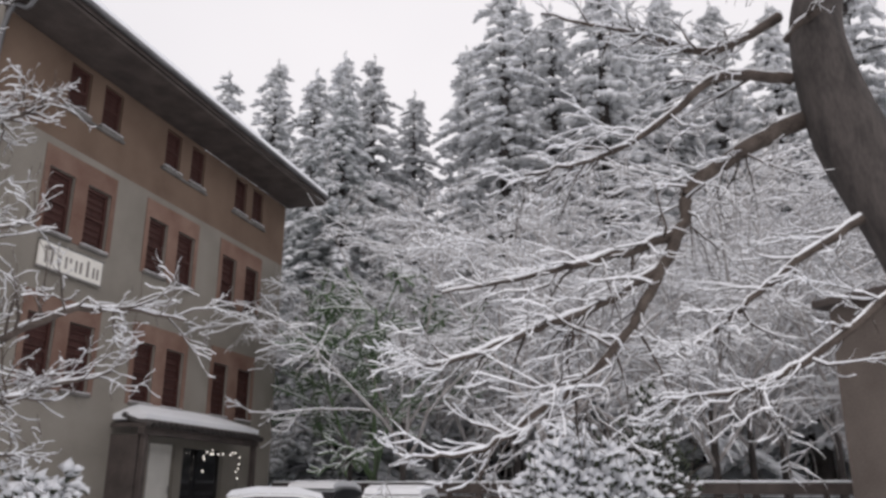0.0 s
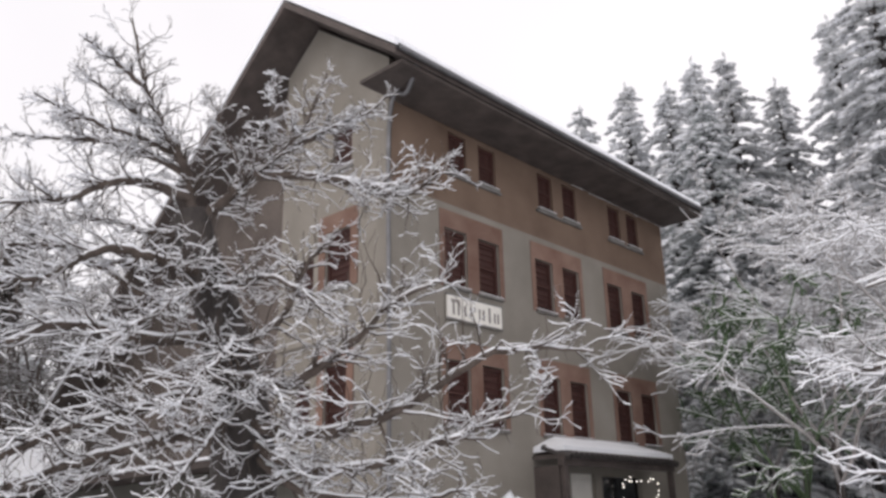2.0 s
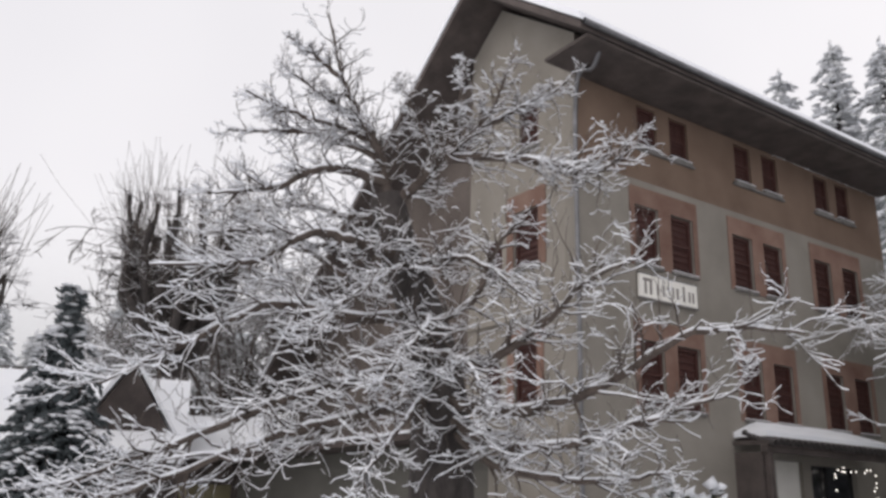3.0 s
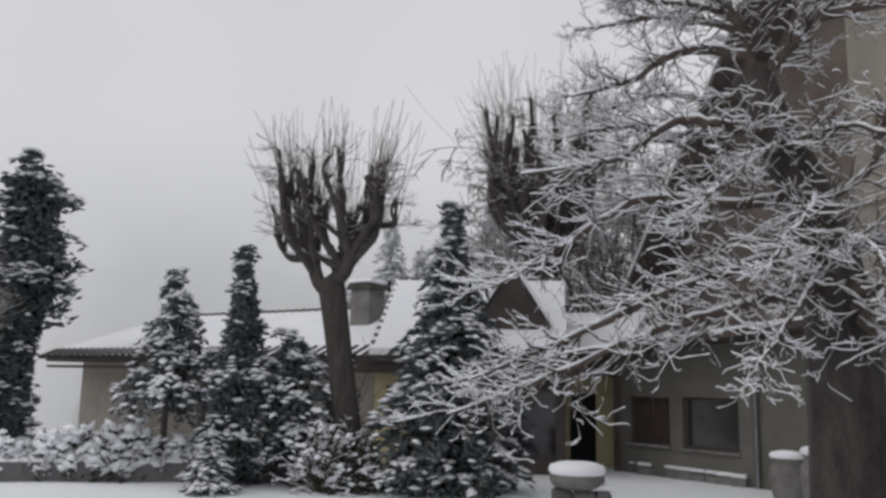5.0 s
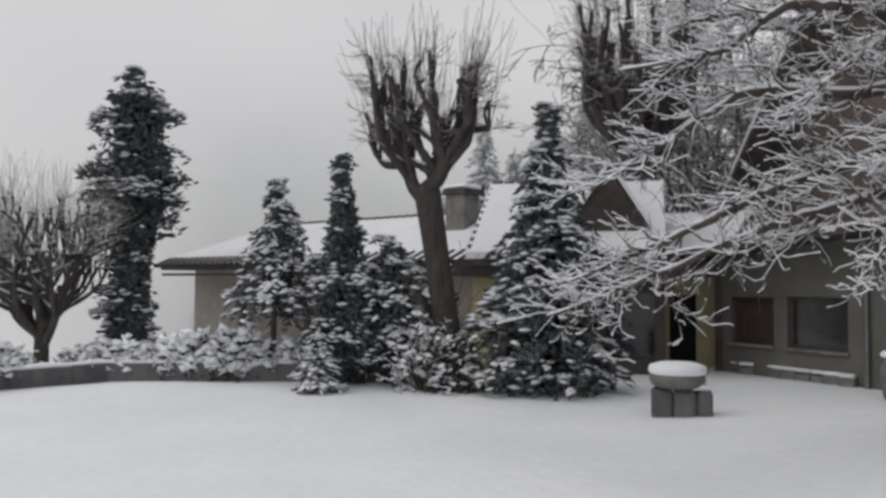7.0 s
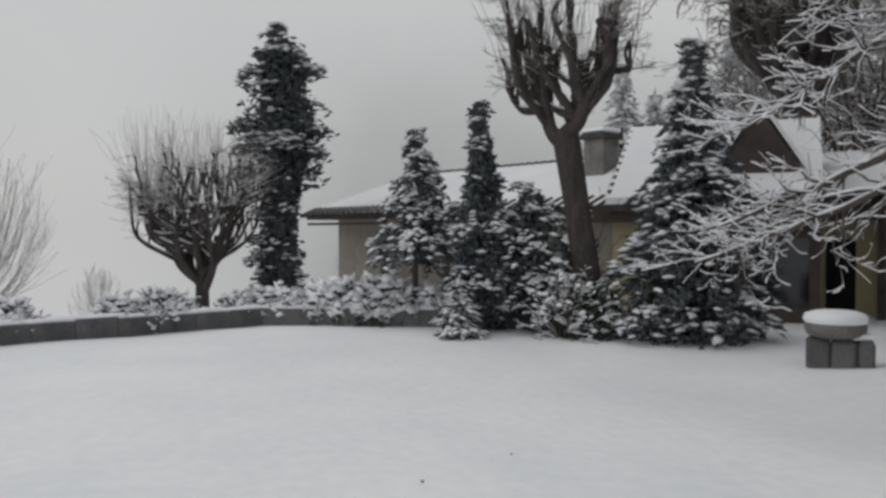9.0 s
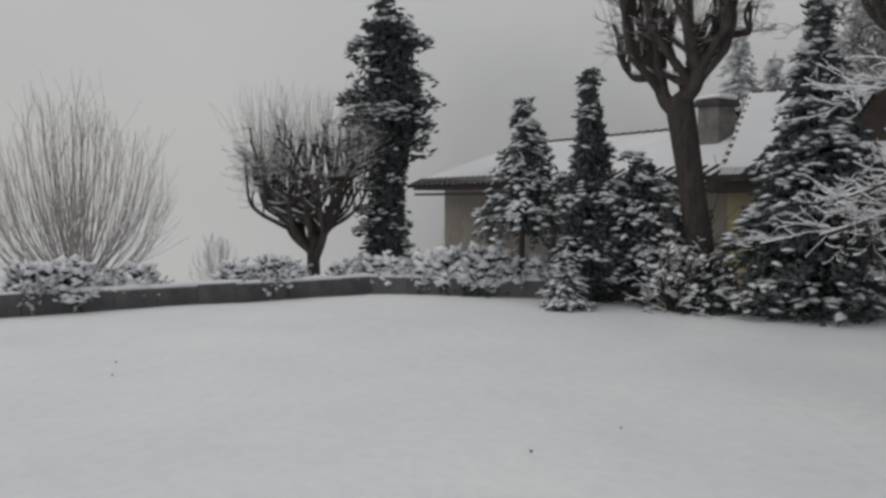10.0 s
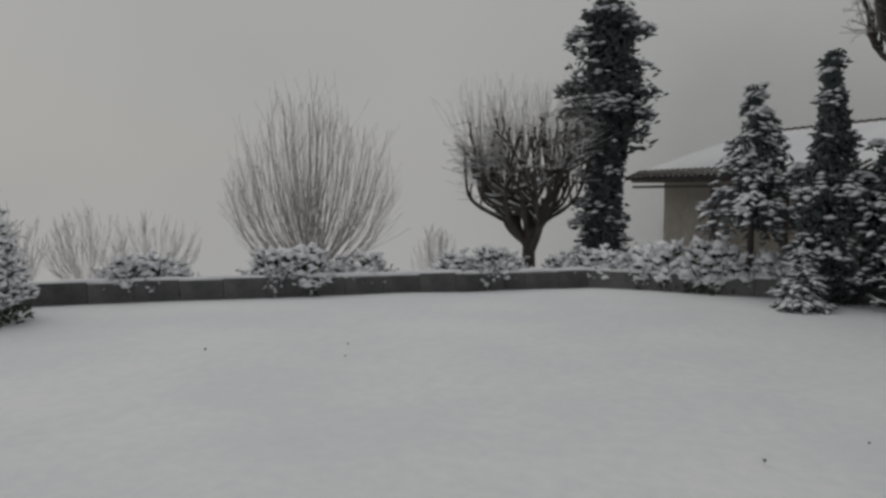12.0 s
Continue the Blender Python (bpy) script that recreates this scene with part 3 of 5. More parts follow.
yr = part("roof", prism("lodge_roof", DARKWOOD, [(-0.7, 3.21), (1.9, 4.42), (1.9, 4.28), (-0.7, 3.07)], -0.6, YL + 0.25, "x"), lodge, "dark boarded roof")
part("snow_cover", prism("lodge_snow", SNOW, [(-0.76, 3.2), (1.9, 4.44), (1.9, 4.62), (-0.72, 3.36)], -0.63, YL + 0.28, "x"), yr, "thick snow on the roof")

# steep snowy roof with small gable behind the fir
S0, S1 = bearing(70.6, 22.4), bearing(57.5, 21.9)
steep = thing("steep_roof_house", frame_of(S0, S1), "yellow house with steep snow-covered roof and dark gable", "building")
SL = float(np.hypot(*(S1 - S0)[:2]))
part("wall", holed_wall("steep_wall", YELLOW, SL * 0.62, -0.3, 2.5, 0.3, [(1.7, 0, 2.5, 2.05)]), steep, "yellow plaster wall")
part("wall", holed_wall("steep_timber_wall", DARKWOOD, SL, -0.3, 2.5, 0.3, [(SL * 0.7, 0.4, SL * 0.95, 2.1)], SL * 0.62 + 0.003), steep, "dark timber wall")
part("window", boxes("steep_window", GLASS, (SL * 0.7, 0.14, 0.4, SL * 0.95, 0.17, 2.1)), steep, "dark veranda window")
part("wall", boxes("steep_sides", DARKWOOD, (0, 0.3, -0.3, 0.3, 6, 2.5), (SL - 0.3, 0.3, -0.3, SL, 6, 2.5)), steep)
part("eave", boxes("steep_eave", DARKWOOD, (-0.4, -0.55, 2.5, SL + 0.2, 0.3, 2.95)), steep, "dark timber eave")
sr = part("roof", prism("steep_roof", TILE, [(-0.7, 2.95), (2.9, 5.2), (6.5, 2.95), (6.5, 2.8), (-0.7, 2.8)], 0.0, SL, "x"), steep, "tiled roof under snow")
part("snow_cover", prism("steep_snow", SNOW, [(-0.75, 2.97), (2.9, 5.26), (6.55, 2.97), (6.5, 3.15), (2.9, 5.44), (-0.72, 3.15)], -0.03, SL + 0.03, "x"), sr, "unbroken snow on the roof")
steep_tile = mesh_of("steep_tile", *sweep([([(0, 0, 0), (0.3, 0, 0.015)], [0.09, 0.11])]), TILE, True)
for k in range(int(SL / 0.36)):
    part("ridge_tile", steep_tile, sr, m=pose(0.05 + k * 0.36, 2.9, 5.365))
for k in range(11):
    part("verge_tile", steep_tile, sr, m=pose(0.02, -0.6 + k * 0.33, 3.12 + k * 0.207, 0, 0, 90) @ pose(0, 0, 0, 0, -32, 0))
gx = SL * 0.72
part("gable", prism("small_gable", DARKWOOD, [(gx - 1.3, 3.3), (gx, 5.4), (gx + 1.3, 3.3)], 0.2, 2.9), sr, "dark boarded gable")
part("gable_snow", prism("gable_snow", SNOW, [(gx - 1.42, 3.28), (gx, 5.48), (gx + 1.42, 3.28), (gx + 1.45, 3.4), (gx, 5.66), (gx - 1.45, 3.4)], 0.1, 3.0), sr)

# long low house with tiled roof, chimney and posts
P0, P1 = bearing(91.0, 38.0), bearing(66.5, 23.2)
longh = thing("long_low_house", frame_of(P0, P1), "long low house with snow-dusted tiled roof and dark eave", "building")
NL = float(np.hypot(*(P1 - P0)[:2]))
part("wall", holed_wall("long_wall", PLASTER, NL - 0.2, -2.0, 2.8, 0.3, [(4 + 2.6 * k, 0.9, 5.2 + 2.6 * k, 2.1) for k in range(5)], 0.5), longh, "dim plaster wall", pose(0, 1.0, 0))
for k in range(5):
    part("window", boxes("long_window", GLASS, (4 + 2.6 * k, 1.15, 0.9, 5.2 + 2.6 * k, 1.19, 2.1)), longh)
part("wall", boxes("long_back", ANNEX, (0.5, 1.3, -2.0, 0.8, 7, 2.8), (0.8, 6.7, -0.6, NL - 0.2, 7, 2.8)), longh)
part("eave", boxes("long_eave", DARKWOOD, (-0.3, -0.2, 2.8, NL, 0.1, 3.0), (-0.3, -0.15, 2.55, NL, -0.05, 2.66), (-0.3, 0.1, 2.8, NL, 7.2, 2.86)), longh, "dark timber eave in two bands")
lr = part("roof", mesh_of("long_roof", [(-0.4, -0.5, 3.0), (NL, -0.5, 3.0), (NL, 3.5, 4.75), (3.0, 3.5, 4.75), (-0.4, 7.5, 3.0), (NL, 7.5, 3.0), (-0.4, -0.5, 2.9), (NL, -0.5, 2.9), (NL, 7.5, 2.9), (-0.4, 7.5, 2.9)],
          [(0, 1, 2, 3), (0, 3, 4), (4, 3, 2, 5), (0, 6, 7, 1), (1, 7, 8, 5, 2), (5, 8, 9, 4), (4, 9, 6, 0), (6, 9, 8, 7)], TILE), longh, "tiled roof")
part("snow_cover", mesh_of("long_snow", [(-0.45, -0.55, 3.03), (NL, -0.55, 3.03), (NL, 3.5, 4.86), (3.0, 3.5, 4.86), (-0.45, 7.55, 3.03), (NL, 7.55, 3.03)], [(0, 1, 2, 3), (0, 3, 4), (4, 3, 2, 5)], SNOW), lr, "snow dusting on the roof")
for k in range(40):
    x = 3.0 + k * (NL - 3.2) / 39
    part("ridge_tile", mesh_of("ridge_tile", *sweep([([(0, 0, 0), (0.34, 0, 0.02)], [0.1, 0.12])]), TILE, True) if k == 0 else bpy.data.meshes["ridge_tile"], lr, m=pose(x, 3.5, 4.80))
for k in range(int(NL / 0.42)):
    part("eave_tile", mesh_of("eave_tile", *sweep([([(0, -0.62, 2.99), (0, 0.1, 3.3)], [0.085, 0.08])]), TILE, True) if k == 0 else bpy.data.meshes["eave_tile"], lr, m=pose(0.1 + k * 0.42, 0, 0))
for x in (5.5, 9.5, 13.2):
    part("post", boxes("veranda_post", DARKWOOD, (x, -0.12, -0.6, x + 0.2, 0.08, 2.8)), longh)
pu = (P1 - P0)[:2] / NL
pn, pd = np.array([-pu[1], pu[0]]), bearing(71.25, 1.0)[:2]
ps = (2.2 + P0[:2].dot(pn)) / pd.dot(pn)
chim = part("chimney", boxes("chimney", STONE, (-0.42, -0.4, -1.6, 0.42, 0.4, 0.5), bevel=0.02), lr, "stone chimney with snowy tiled cap", pose(float((ps * pd - P0[:2]).dot(pu)), 2.2, 2.3 + ps * math.tan(radians(6.3)) - 0.55))
part("cap", prism("chimney_cap", TILE, [(-0.55, 0.5), (0.55, 0.5), (0.42, 0.7), (-0.42, 0.7)], -0.5, 0.5), chim)
part("snow_cover", boxes("chimney_snow", SNOW, (-0.5, -0.45, 0.7, 0.5, 0.45, 0.84), bevel=0.05), chim)

# ---------------------------------------------------------------- low wall round the lawn
WC = np.array([-20.5, -1.7])
WALLS = ((WC, np.array([-19.0, 3.0])), (np.array([-19.0, 3.0]), np.array([-18.4, 6.0])), (WC, np.array([-17.15, -7.75])), (np.array([-17.15, -7.75]), np.array([-12.4, -15.5])))
gw = thing("garden_wall", I4, "low grey concrete block wall topped with snow", "wall", kind="structure")
rw = random.Random(9)
block_me = [boxes("block", CONCRETE, (0.004, -0.16, -0.25, 0.896, 0.16, h), bevel=0.006) for h in (0.40, 0.42, 0.44)]
for a, b in WALLS:
    m = frame_of(a, b)
    n = max(1, int(round(np.hypot(*(b - a)) / 0.9)))
    s = np.hypot(*(b - a)) / n / 0.9
    for k in range(n):
        part("block", rw.choice(block_me), gw, m=m @ pose(k * 0.9 * s, rw.uniform(-0.01, 0.01), 0) @ Matrix.Diagonal((s, 1, 1, 1)))
    q = np.linspace(0, 1, n * 3 + 1)
    cap = [(np.array([a[0] + (b[0] - a[0]) * t, a[1] + (b[1] - a[1]) * t, 0.43 + 0.02 * math.sin(t * 40)]), 0.10 + 0.03 * rw.random()) for t in q]
    v, f = sweep([([p for p, _ in cap], [r for _, r in cap])])
    v[:, 2] = 0.40 + (v[:, 2] - 0.40) * 0.7
    part("snow_cap", mesh_of("snow_cap", v, f, SNOW, True), gw, "rounded snow on the wall")


# ---------------------------------------------------------------- plants
def broadleaf(name, at, label, lines, snow=1.0, wood=TWIG, trunk=None, extra=0.010, seed=1, group=""):
    """A bare tree or shrub from polylines given relative to its base."""
    t = thing(name, pose(*at), label, "shrub" if "shrub" in name or "hedge" in name else "tree", group)
    if trunk:
        part("trunk", mesh_of("trunk", *sweep(trunk, 12), BARK, True), t, "dark rough trunk")
    part("crown", mesh_of("crown", *sweep(lines), wood, True), t, kind="stuff")
    if snow:
        part("snow", mesh_of("branch_snow", *sweep(snow_lines(lines, snow, extra, seed)), SNOW, True), t, "snow lying on the branches", kind="stuff")
    return t


def side_first(r, pts, rads, length, depth, lines, droop, wild, kids, twig):
    """Many side branches off a main limb, each with a few twigs of its own."""
    made = []
    side_branches(r, pts, np.minimum(rads, 0.030), length, 0, made, droop, wild, kids, 1.0, 1.0, twig, 0.1)
    for p, q in made:
        lines.append((p, q))
        L = float(np.linalg.norm(np.diff(np.array(p), axis=0), axis=1).sum())
        side_branches(r, p, q, L, depth - 1, lines, droop, wild, (5, 8), 0.5, 0.85, twig, 0.15)


def guided_tree(name, base, label, trunk_pts, trunk_r, limbs, seed, kids=(7, 11), depth=3, twig=0.0045, snow=1.0, extra=0.01, lim_len=0.36, droop=-0.1, side=1.0, wild=0.55):
    """A large old tree: trunk and main limbs along smooth curves, smaller branches grown off them."""
    r = np.random.default_rng(seed)
    o = np.array(base)
    trunk = [(smooth_line([np.array(p) - o for p in trunk_pts], 6), None)]
    tl = trunk[0][0]
    trunk = [(tl, np.interp(np.linspace(0, 1, len(tl)), np.linspace(0, 1, len(trunk_r)), trunk_r))]
    lines = []
    for ctrl, r0, n_side in limbs:
        pl = smooth_line([np.array(p) - o for p in ctrl], 7)
        pl[1:-1] += r.normal(0, 0.012, (len(pl) - 2, 3))
        L = float(np.linalg.norm(np.diff(pl, axis=0), axis=1).sum())
        rads = np.linspace(r0, 0.012, len(pl))
        lines.append((pl, rads))
        side_first(r, pl, rads, min(L * lim_len, 1.25), depth - 1, lines, droop, wild, (int(n_side * side), int(n_side * side) + 4), twig)
    return broadleaf(name, base, label, lines, snow, TWIG, trunk, extra, seed)


def conifer(name, at, label, height, radius, seed, tiers=16, per=9, needle=NEEDLE, snow=0.6, bare=0.08, droop=0.5, clump=0.34, group="", ragged=0.25, belly=0.0, taper=0.85, fill=0, lean=0.0):
    """A spruce or fir: trunk, drooping boughs of many needle clumps, snow on the boughs."""
    r = np.random.default_rng(seed)
    C, A, L, W, T, S = [], [], [], [], [], []
    limbs = []
    for i in range(tiers):
        f = (i + 0.5) / tiers
        z = height * (bare + (1 - bare) * f)
        reach = radius * ((1 - f) ** taper + 0.05) * (1 + belly * math.sin(f * math.pi))
        n = max(4, int(per * (0.45 + 0.75 * (1 - f))))
        for k in range(n):
            az = 2 * math.pi * (k + r.uniform(-0.35, 0.35)) / n + i * 0.7
            le = reach * r.uniform(1 - ragged * 1.6, 1 + ragged) * (1 + 0.25 * math.sin(az * 2.3 + i * 1.7 + seed))
            zz = z + r.uniform(-0.9, 0.9) * height / tiers
            m = max(3, int(le / (clump * 0.42)))
            q = np.linspace(0.15, 1, m)
            out = np.array([math.cos(az), math.sin(az), 0])
            pts = out * (q * le)[:, None]
            pts[:, 2] = zz + le * (0.18 * q - droop * q ** 2)
            limbs.append((np.vstack([[0, 0, zz], pts]), np.linspace(0.03 * height / 8, 0.006, m + 1)))
            for p, qq in zip(pts, q):
                for sgn in (-1, 0, 1):
                    d = out + sgn * 0.9 * np.array([-out[1], out[0], 0]) + np.array([0, 0, -0.55 * qq + 0.1 - r.uniform(0, 0.3)])
                    ln = clump * r.uniform(0.75, 1.4) * (0.7 + 0.5 * (1 - f))
                    C.append(p + d * ln * 0.35 + r.normal(0, 0.03, 3))
                    A.append(d), L.append(ln), W.append(ln * r.uniform(0.32, 0.5)), T.append(ln * r.uniform(0.2, 0.32))
                    S.append(r.random() < snow * (0.5 + 0.6 * qq))
    for k in range(fill):
        f = r.uniform(0, 0.97)
        az, q = r.uniform(0, 2 * math.pi), math.sqrt(r.uniform(0.05, 1))
        lump = 1 + 0.22 * math.sin(3 * az + 9 * f + seed) + 0.18 * math.sin(14 * f + 2 * az)
        rad = radius * ((1 - f) ** taper + 0.05) * (1 + belly * math.sin(f * math.pi)) * 0.82 * lump * q
        d = np.array([math.cos(az), math.sin(az), r.uniform(-0.9, 0.3)])
        ln = clump * r.uniform(0.8, 1.5)
        C.append(np.array([math.cos(az) * rad, math.sin(az) * rad, height * (bare + (1 - bare) * f)]))
        A.append(d), L.append(ln), W.append(ln * r.uniform(0.4, 0.6)), T.append(ln * r.uniform(0.25, 0.4))
        S.append(q > 0.75 and r.random() < snow)
    for k in range(6):
        C.append(np.array([0, 0, height * (0.95 + 0.012 * k)]))
        A.append(np.array([r.normal(0, 0.3), r.normal(0, 0.3), 1.0])), L.append(clump), W.append(clump * 0.3), T.append(clump * 0.3), S.append(k % 2 == 0)
    C, A, L, W, T, S = (np.array(v) for v in (C, A, L, W, T, S))
    C[:, 1] += lean * C[:, 2]
    t = thing(name, pose(*at), label, "tree", group)
    part("trunk", mesh_of("trunk", *sweep([([(0, 0, -0.3), (0, 0, height * 0.5), (0, 0, height * 0.98)], [0.022 * height, 0.013 * height, 0.01])], 10), BARK, True), t)
    part("crown", mesh_of("crown", *sweep(limbs), BARK), t, kind="stuff")
    part("foliage", mesh_of("foliage", *sprigs(C, A, L, W, T, seed), needle), t, kind="stuff")
    if S.any():
        up = C[S] + np.array([0, 0, 1]) * (T[S] * 0.42 + 0.01)[:, None]
        part("snow", mesh_of("bough_snow", *sprigs(up, A[S] * np.array([1, 1, 0.8]), L[S] * 1.1, W[S] * 1.45, T[S] * 0.85, seed + 1), SNOW), t, "snow on the boughs", kind="stuff")
    return t


def lobed_evergreen(name, at, label, height, profile, lobes, lobe, tuft, snow, seed, core=0.6, core_n=1500, sag=0.3, flat=0.45, low=0.05, lean=(0, 0), needle=NEEDLE, bow=0.0, per=30):
    """An irregular evergreen: a dark dense core, uneven boughs of needle tufts round it, snow lying in pads on some boughs."""
    r = np.random.default_rng(seed)
    fs, rs = [p[0] for p in profile], [p[1] for p in profile]
    C, A, L, S, limbs = [], [], [], [], []
    weight = np.interp(np.linspace(low, 1, 60), fs, rs) + 0.12
    cum = np.cumsum(weight) / weight.sum()
    for k in range(lobes):
        f = float(np.interp(r.random(), cum, np.linspace(low, 1, 60)))
        az = r.uniform(0, 2 * math.pi)
        out, tan = np.array([math.cos(az), math.sin(az), 0]), np.array([-math.sin(az), math.cos(az), 0])
        R = float(np.interp(f, fs, rs))
        size = lobe * r.uniform(0.6, 1.25) * (0.45 + 0.55 * min(1, R / max(rs) * 1.3))
        reach = R * r.uniform(0.7, 1.22)
        c = out * max(0, reach - size * 0.6) + np.array([0, 0, f * height])
        n = int(per * r.uniform(0.7, 1.3))
        q = r.normal(0, 1, (n, 3))
        q *= (size * r.random(n) ** 0.4 / np.linalg.norm(q, axis=1))[:, None]
        q[:, 2] *= flat
        P = c + out * q[:, :1] + tan * (q[:, 1:2] * 0.85)
        P[:, 2] += q[:, 2] - sag * np.maximum(q[:, 0] + 0.4 * size, 0) ** 2 / max(size, 0.1)
        C.append(P)
        A.append(out * r.uniform(0.3, 1.0, (n, 1)) + tan * r.normal(0, 0.6, (n, 1)) + np.array([0, 0, 1]) * r.normal(0.05 - sag * 0.6, 0.3, (n, 1)))
        L.append(tuft * r.uniform(0.7, 1.35, n))
        laden = r.random() < snow
        S.append((q[:, 2] > -0.05 * size * flat) & (r.random(n) < (1.0 if laden else 0.1)))
        limbs.append((smooth_line([(0, 0, f * height - 0.25 * reach * (1 - sag)), c * 0.5 + np.array([0, 0, f * height * 0.5]), c], 3), np.linspace(0.012 * height * 0.4, 0.008, 7)))
    f = r.uniform(low, 0.93, core_n)
    az, q = r.uniform(0, 2 * math.pi, core_n), np.sqrt(r.random(core_n)) * core * np.interp(f, fs, rs)
    C.append(np.stack([np.cos(az) * q, np.sin(az) * q, f * height], -1))
    A.append(r.normal(0, 0.6, (core_n, 3)) + np.array([0, 0, -0.4]))
    L.append(tuft * r.uniform(0.9, 1.6, core_n))
    S.append(np.zeros(core_n, bool))
    C, A, L, S = np.concatenate(C), np.concatenate(A), np.concatenate(L), np.concatenate(S)
    W, Tk = L * r.uniform(0.28, 0.48, len(L)), L * r.uniform(0.2, 0.34, len(L))
    shift = (C[:, 2:] / height) * np.array([[*lean, 0]]) + np.sin(C[:, 2:] / height * 7.0) * np.array([[bow, -bow, 0]])
    C = C + shift
    t = thing(name, pose(*at), label, "tree")
    tz = np.linspace(-0.3, height * 0.97, 9)
    tp = np.stack([tz / height * lean[0] + np.sin(tz / height * 7) * bow, tz / height * lean[1] - np.sin(tz / height * 7) * bow, tz], -1)
    part("trunk", mesh_of("trunk", *sweep([(tp, np.linspace(0.021 * height, 0.012, 9))], 10), BARK, True), t)
    part("limb_framework", mesh_of("limb_framework", *sweep(limbs), BARK), t, kind="stuff")
    part("foliage", mesh_of("foliage", *sprigs(C, A, L, W, Tk, seed), needle), t, kind="stuff")
    up = C[S] + np.array([0, 0, 1]) * (Tk[S] * 0.5 + 0.012)[:, None]
    part("snow", mesh_of("bough_snow", *sprigs(up, A[S] * np.array([1, 1, 0.35]), L[S] * 1.25, W[S] * 2.2, Tk[S] * 1.15, seed + 1), SNOW), t, "snow lying in pads on the boughs", kind="stuff")
    return t


def mound_shrub(name, at, label, rad, height, seed, count=900, leaf=HEDGE, snow=0.8, spiky=False, group=""):
    """A dense rounded shrub of many leaf clumps on branching stems, snow on top."""
    r = np.random.default_rng(seed)
    lines = []
    for k in range(26 if spiky else 16):
        a, e = r.uniform(0, 2 * math.pi), r.uniform(0.35, 1.4)
        d = (math.cos(a) * math.cos(e) * rad, math.sin(a) * math.cos(e) * rad, math.sin(e) * height)
        grow(r, (0.12 * math.cos(a), 0.12 * math.sin(a), -0.05), d, float(np.linalg.norm(d)) * r.uniform(0.85, 1.1), 0.022, 2 if spiky else 1, lines, -0.25 if spiky else 0, 0.3, (3, 6), 0.4)
    t = thing(name, pose(*at), label, "shrub", group)
    part("stem", mesh_of("stem", *sweep(lines), TWIG), t, kind="stuff")
    u = r.normal(0, 1, (count, 3))
    u[:, 2] = np.abs(u[:, 2])
    u /= np.linalg.norm(u, axis=1)[:, None]
    lump = 1 + 0.13 * np.sin(u[:, 0] * 5 + seed) * np.cos(u[:, 1] * 6) + r.normal(0, 0.05, count)
    C = u * np.array([rad, rad, height]) * (lump * r.uniform(0.7, 1.0, count))[:, None]
    A = u + r.normal(0, 0.6, (count, 3))
    sz = r.uniform(0.09, 0.2, count)
    part("foliage", mesh_of("foliage", *sprigs(C, A, sz, sz * 0.5, sz * 0.3, seed), leaf), t, kind="stuff")
    S = (u[:, 2] > 0.15) & (r.random(count) < snow)
    if S.any():
        part("snow", mesh_of("leaf_snow", *sprigs(C[S] + np.array([0, 0, 0.035]), A[S] * np.array([1, 1, 0.5]), sz[S] * 1.35, sz[S] * 1.05, sz[S] * 0.6, seed + 2), SNOW), t, "snow on the leaves", kind="stuff")
    if spiky:
        part("twig_snow", mesh_of("twig_snow", *sweep(snow_lines(lines, 1.0, 0.012, seed)), SNOW), t, kind="stuff")
    return t


def on_land(az, d, dz=0.0):
    p = bearing(az, d)
    p[2] = ground_at(p[0], p[1]) + dz
    return p


